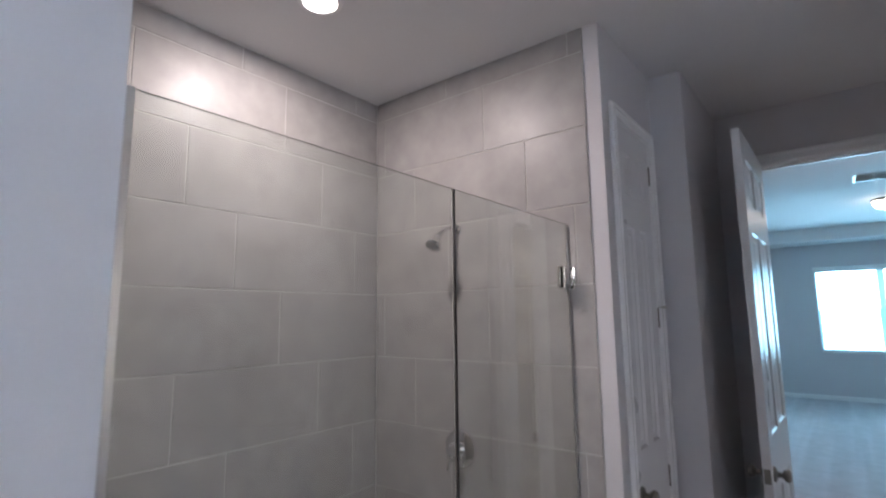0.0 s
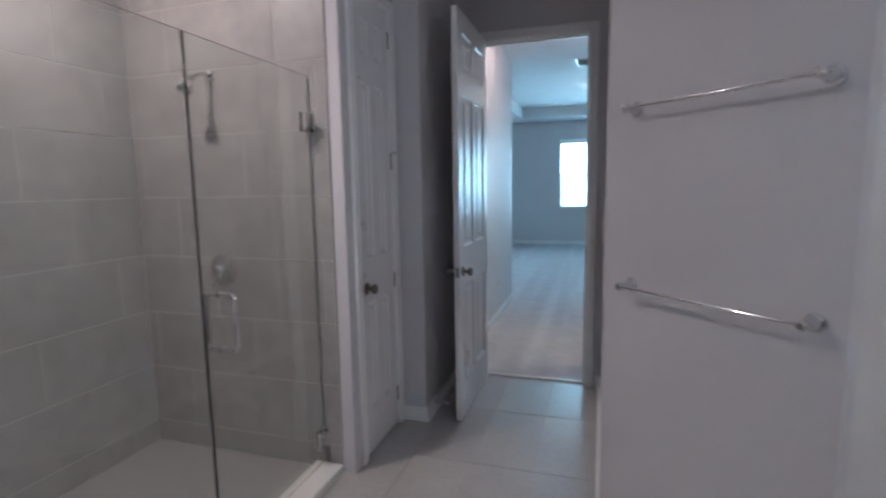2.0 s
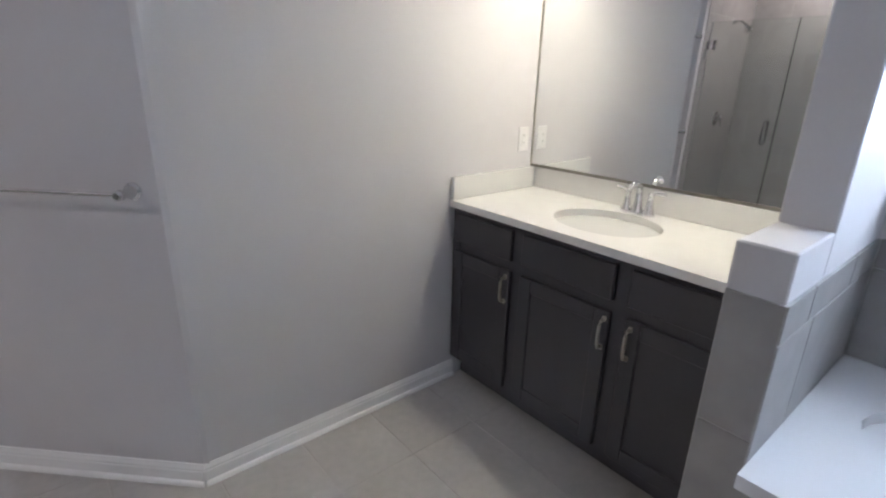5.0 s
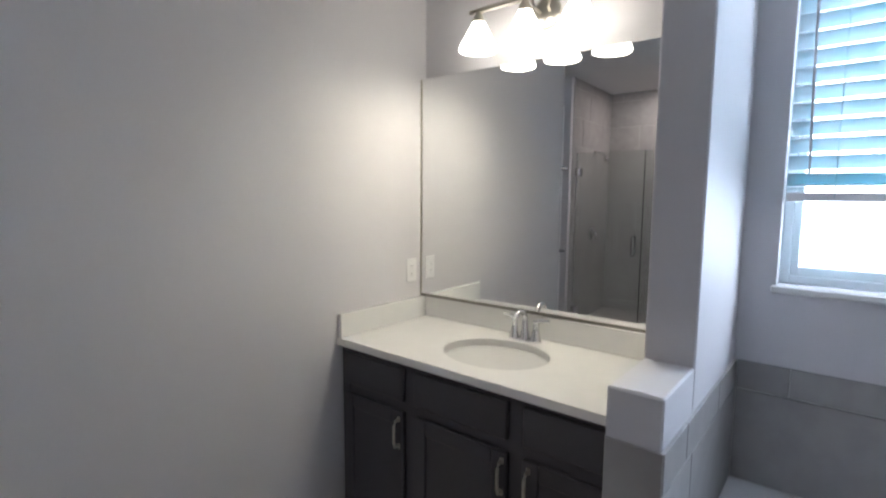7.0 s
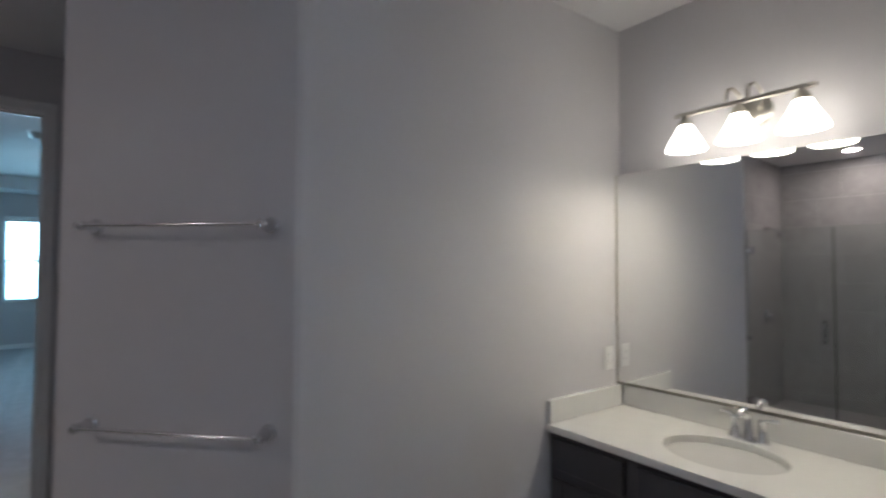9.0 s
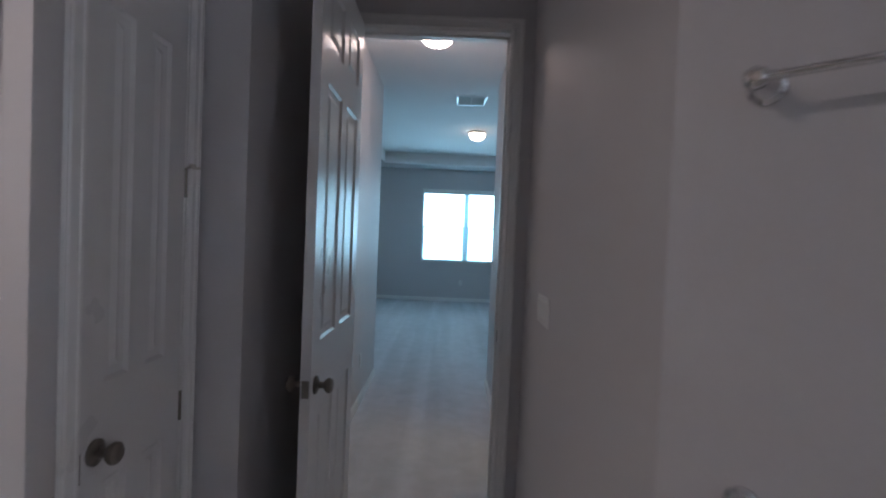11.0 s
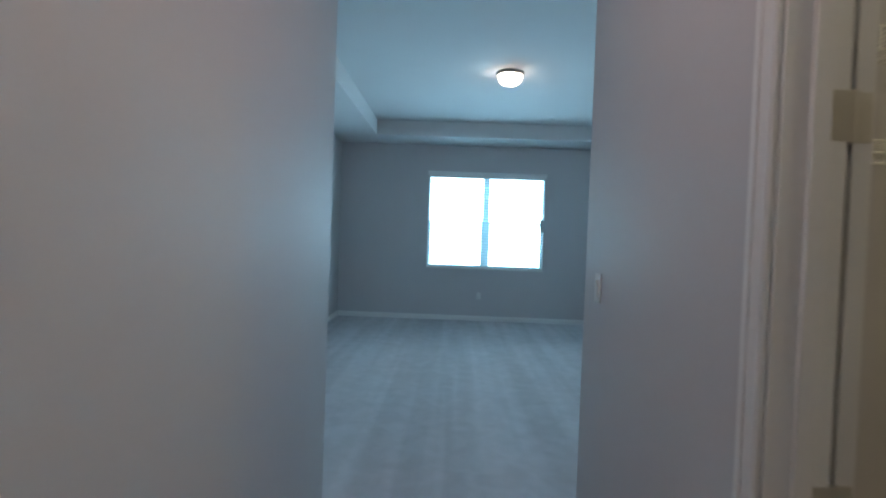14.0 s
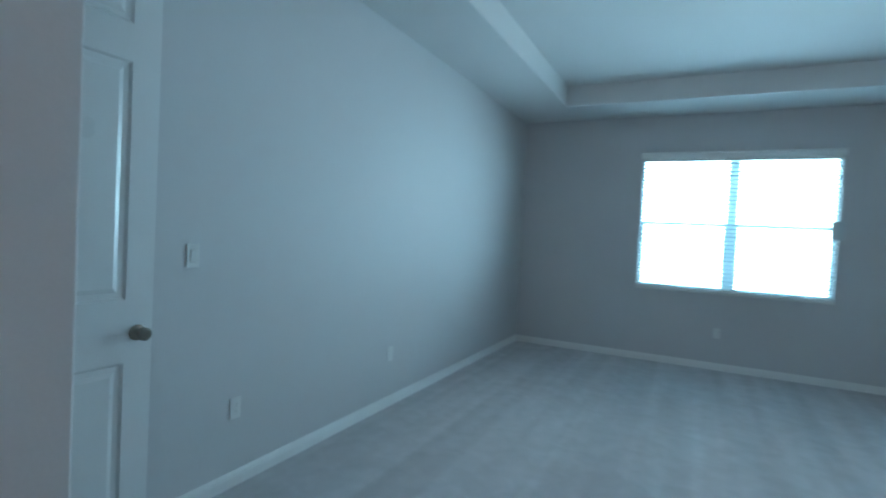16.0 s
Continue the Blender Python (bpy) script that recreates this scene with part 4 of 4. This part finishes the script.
blind("window_blind", mw, ww, WT - WB, 0.004, -12, "white slatted blind lowered with open slats in the bedroom window", cords=(0.06, 0.35, 0.65, 0.94))
valance("blind_valance", pose(WL, BF - 0.001, WT - 0.01), ww, "white moulded valance above the bedroom blind")
tag = thing("blind_tag", pose(WR - 0.015, BF - 0.02, 1.66), "small grey cord cleat hanging at the blind's edge", "cord cleat")
part("body", hbox(-0.055, 0.055, -0.014, 0.0, -0.1, 0.1, 0.006), material("cleat_plastic", (0.55, 0.56, 0.57), 0.5), tag)
part("cord", tube([(0, -0.012, 0.07), (0, -0.015, 0.5), (0.005, -0.012, 0.78)], 0.002, 6), BLIND, tag)


# ---- ceiling lamps, vent ----
LAMPPAN = material("satin_lamp_pan", (0.50, 0.48, 0.44), 0.5, 0.35, vary=0.03)


def dome_lamp(name, m, mat, r, drop, label):
    ob = thing(name, m, label, "ceiling light")
    part("pan", lathe([(0, 0), (r, 0), (r * 1.02, -0.010), (r * 0.99, -0.026), (r * 0.93, -0.036), (0, -0.036)], 40), LAMPPAN, ob, "nickel ceiling pan")
    part("dome", lathe([(r * 0.925 * math.cos(math.pi / 2 * i / 10) ** 0.8, -0.034 - drop * math.sin(math.pi / 2 * i / 10)) for i in range(10)] + [(0, -0.034 - drop)], 40), mat, ob, "glowing frosted glass dome")
    part("finial", lathe([(0, 0), (0.009, 0), (0.011, -0.008), (0.006, -0.016), (0, -0.018)], 16, pose(0, 0, -0.033 - drop)), NICKEL, ob)
    return ob


dome_lamp("ceiling_light", pose(1.185, 9.38, TZ), DOMEB, 0.144, 0.105, "flush lit glass dome lamp on the tray ceiling")
dome_lamp("ceiling_light", pose(0.64, 4.75, HZ), DOME, 0.14, 0.10, "flush lit glass dome lamp on the hall ceiling")
dome_lamp("ceiling_light", pose(2.2, 4.4, HZ), DOMEC, 0.14, 0.10, "warm flush glass dome lamp on the closet ceiling")
vent = thing("ceiling_vent", pose(0.97, 6.66, HZ), "white metal return-air grille in the ceiling", "vent")
vw, vd = 0.165, 0.18
VENT = material("vent_enamel", (0.62, 0.62, 0.61), 0.32, vary=0.03)
part("frame", boxes((-vw, vw, -vd, -vd + 0.025, -0.006, 0), (-vw, vw, vd - 0.025, vd, -0.006, 0), (-vw, -vw + 0.025, -vd + 0.025, vd - 0.025, -0.006, 0), (vw - 0.025, vw, -vd + 0.025, vd - 0.025, -0.006, 0), bevel=0.002), VENT, vent)
part("centre_bar", hbox(-0.008, 0.008, -vd + 0.025, vd - 0.025, -0.009, -0.001, 0.001), VENT, vent)
# flat sheet under the ceiling; the duct's shade is put into its grey
part("backing", hbox(-vw + 0.02, vw - 0.02, -vd + 0.02, vd - 0.02, -0.0015, -0.0005), material("vent_backing", (0.45, 0.45, 0.44), 0.6), vent, "grey sheet standing in for the shaded duct behind the slats")
for i in range(12):
    y = -vd + 0.038 + i * 0.0255
    part("slat", moved(hbox(-vw + 0.024, vw - 0.024, -0.0095, 0.0095, -0.0006, 0.0006), pose(0, y, -0.0085, 14)), VENT, vent)


# ---- closet shelving ----
def wire_shelf(x0, x1, y0, y1, z, label, step=0.03, lip=0.075):
    ob = thing("wire_shelf", pose(x0, y0, z), label, "shelf", "wire shelves in the closet")
    w, d = x1 - x0, y1 - y0
    for y, zz in ((0, 0), (0, -lip), (d * 0.5, 0), (d - 0.006, 0)):
        part("rail", tube([(0, y, zz), (w, y, zz)], 0.004, 6), WIRE, ob)
    bms = []
    for i in range(int(w / step)):
        x = 0.012 + i * step
        bms.append(tube([(x, d - 0.004, 0.005), (x, 0, 0.005), (x, -0.004, -0.01), (x, -0.004, -lip)], 0.0022, 4))
    tagged(part("wire_mesh", join(*bms), WIRE, ob, "many thin white cross wires"), kind="stuff")
    return ob


wire_shelf(HR + 0.125, 3.295, 5.6, 5.995, 2.145, "upper white wire shelf along the closet wall")
wire_shelf(HR + 0.125, 3.295, 5.6, 5.995, 1.77, "second white wire shelf with a hanging lip")
for z in (1.405, 1.075, 0.865, 0.53):
    wire_shelf(HR + 0.125, 1.905, 5.62, 5.995, z, "short white wire shelf stacked in the closet corner", lip=0.04)
post = thing("shelf_post", pose(1.905, 5.6, 0.004), "slim white shelf support post on the closet carpet", "post")
part("pole", tube([(0, -0.012, 0), (0, -0.012, 2.2)], 0.008, 8), WIRE, post)
for z in (2.14, 1.755, 1.40, 1.07, 0.86, 0.525):
    part("clip", hbox(-0.014, 0.014, -0.024, -0.002, z - 0.03, z + 0.025, 0.003), WIRE, post)


# ---- tiles ----
def tile_mesh(name, w, h, t, mat):
    me_ob = bmesh.new()
    add_box(me_ob, 0, w, 0, h, 0, t)
    top = [e for e in me_ob.edges if all(v.co.z > t - 1e-6 for v in e.verts)]
    bmesh.ops.bevel(me_ob, geom=top, offset=0.0012, segments=1, affect="EDGES")
    bmesh.ops.recalc_face_normals(me_ob, faces=me_ob.faces)
    me = bpy.data.meshes.new(name)
    me_ob.to_mesh(me)
    me_ob.free()
    me.materials.append(mat)
    return me


TILE_MESHES = {}


def lay(parent, m, u0, u1, v0, v1, tw, th, first_joint, first_row, shift, mat, t=0.008, gap=0.004):
    """Running bond over the rectangle u0..u1, v0..v1 of the plane m (local x, y; z outwards)."""
    r = math.floor((v0 - first_row) / th)
    while first_row + r * th < v1 - 1e-6:
        a, c = max(v0, first_row + r * th), min(v1, first_row + (r + 1) * th)
        off = first_joint + (r % 3) * shift
        k = math.floor((u0 - off) / tw)
        while off + k * tw < u1 - 1e-6:
            p, s = max(u0, off + k * tw), min(u1, off + (k + 1) * tw)
            k += 1
            if s - p < 0.012 or c - a < 0.012:
                continue
            key = (round(s - p - gap, 3), round(c - a - gap, 3), mat.name)
            if key not in TILE_MESHES:
                TILE_MESHES[key] = tile_mesh("tile", key[0], key[1], t, mat)
            o = new("tile", TILE_MESHES[key])
            o.parent = parent
            o.matrix_local = m @ Matrix.Translation((p + gap / 2, a + gap / 2, 0))
        r += 1


def grout_bed(name, bm, label):
    return structure(name, bm, GROUT, label, "tiled wall")


TW, TH, R0 = 0.655, 0.322, 0.148
bed = grout_bed("tiling_shower_back", hbox(SX0 - 0.008, SX0 - 0.002, SY0, SY1, 0, BZ), "large beige-grey wall tiles of the shower's long side")
lay(bed, Matrix(((0, 0, 1, SX0 - 0.008), (1, 0, 0, 0), (0, 1, 0, 0), (0, 0, 0, 1))), SY0 + 0.001, SY1, 0.018, BZ, TW, TH, 1.278, R0 - TH, -0.216, TILE)
bed = grout_bed("tiling_shower_end", hbox(SX0, NX - 0.065, SY1 + 0.002, SY1 + 0.0085, 0, BZ), "large beige-grey wall tiles behind the shower valve")
lay(bed, Matrix(((1, 0, 0, 0), (0, 0, -1, SY1 + 0.008), (0, 1, 0, 0), (0, 0, 0, 1))), SX0, NX - 0.065, 0.018, BZ, TW, TH, -0.837, R0 - TH, -0.216, TILE)
bed = grout_bed("tiling_shower_near", hbox(SX0, SX1 - 0.02, SY0 - 0.003, SY0 + 0.001, 0, BZ), "large beige-grey wall tiles at the shower's near side")
lay(bed, Matrix(((-1, 0, 0, 0), (0, 0, 1, SY0 + 0.0), (0, 1, 0, 0), (0, 0, 0, 1))), 0.25, -SX0 - 0.002, 0.018, BZ, TW, TH, 0.3, R0 - TH, -0.216, TILE, t=0.003)
TT = 1.036
bed = grout_bed("tiling_tub_window", hbox(WX - 0.003, WX + 0.001, TBY, WY0, TBZ - 0.03, TT - 0.003), "grey tub surround tiles with a border row under the window")
mt = Matrix(((0, 0, -1, WX), (-1, 0, 0, 0), (0, 1, 0, 0), (0, 0, 0, 1)))
lay(bed, mt, -WY0 + 0.009, -TBY, TBZ, TT - 0.088, TW, TH, 0.5, TBZ - 0.03, 0.2, TILE)
lay(bed, mt, -WY0 + 0.009, -TBY, TT - 0.088, TT, 0.325, 0.088, 0.155, TT - 0.088, 0.1, TILE)
bed = grout_bed("tiling_tub_wing", hbox(2.53, WX, WY0 - 0.003, WY0 + 0.001, 0.0, TT - 0.003), "grey tub surround tiles on the wing wall")
mt = Matrix(((1, 0, 0, 0), (0, 0, -1, WY0), (0, 1, 0, 0), (0, 0, 0, 1)))
lay(bed, mt, 2.527, WX - 0.009, TBZ - 0.3, TT - 0.088, TW, TH, 2.75, TBZ - 0.03, 0.2, TILE)
lay(bed, mt, 2.527, WX - 0.009, TT - 0.088, TT, 0.325, 0.088, 2.7, TT - 0.088, 0.1, TILE)
bed = grout_bed("tiling_wing_end", hbox(2.532, 2.536, WY0 - 0.003, WY1 - 0.001, 0.0, TT - 0.003), "grey tiles on the wing wall's narrow end")
lay(bed, Matrix(((0, 0, -1, 2.535), (-1, 0, 0, 0), (0, 1, 0, 0), (0, 0, 0, 1))), -WY1 + 0.002, -WY0 + 0.007, 0, TT, TW, TH, -0.3, TT - 4 * TH, 0.0, TILE)
lay(floor_bath, Matrix(((1, 0, 0, 0), (0, 1, 0, 0), (0, 0, 1, -0.008), (0, 0, 0, 1))), SX1 + 0.1, MX, -0.75, THY - 0.015, TH, TW, 2.75 - 7 * TH, 1.05 - TW * 3, 0.0, FLOOR)
lay(floor_bath, Matrix(((1, 0, 0, 0), (0, 1, 0, 0), (0, 0, 1, -0.008), (0, 0, 0, 1))), SX1 + 0.1, MX, -2.6, -0.75, TH, TW, 2.75 - 7 * TH, -0.75 - TW * 3, 0.0, FLOOR)

linen_strike = thing("strike_plate", pose(NX, LY0 - 0.004, 0.925), "dark nickel strike plate on the linen door casing", "strike plate")
part("plate", hbox(-0.001, 0.0145, -0.012, 0.001, -0.035, 0.035, 0.0006), DARKNICKEL, linen_strike)
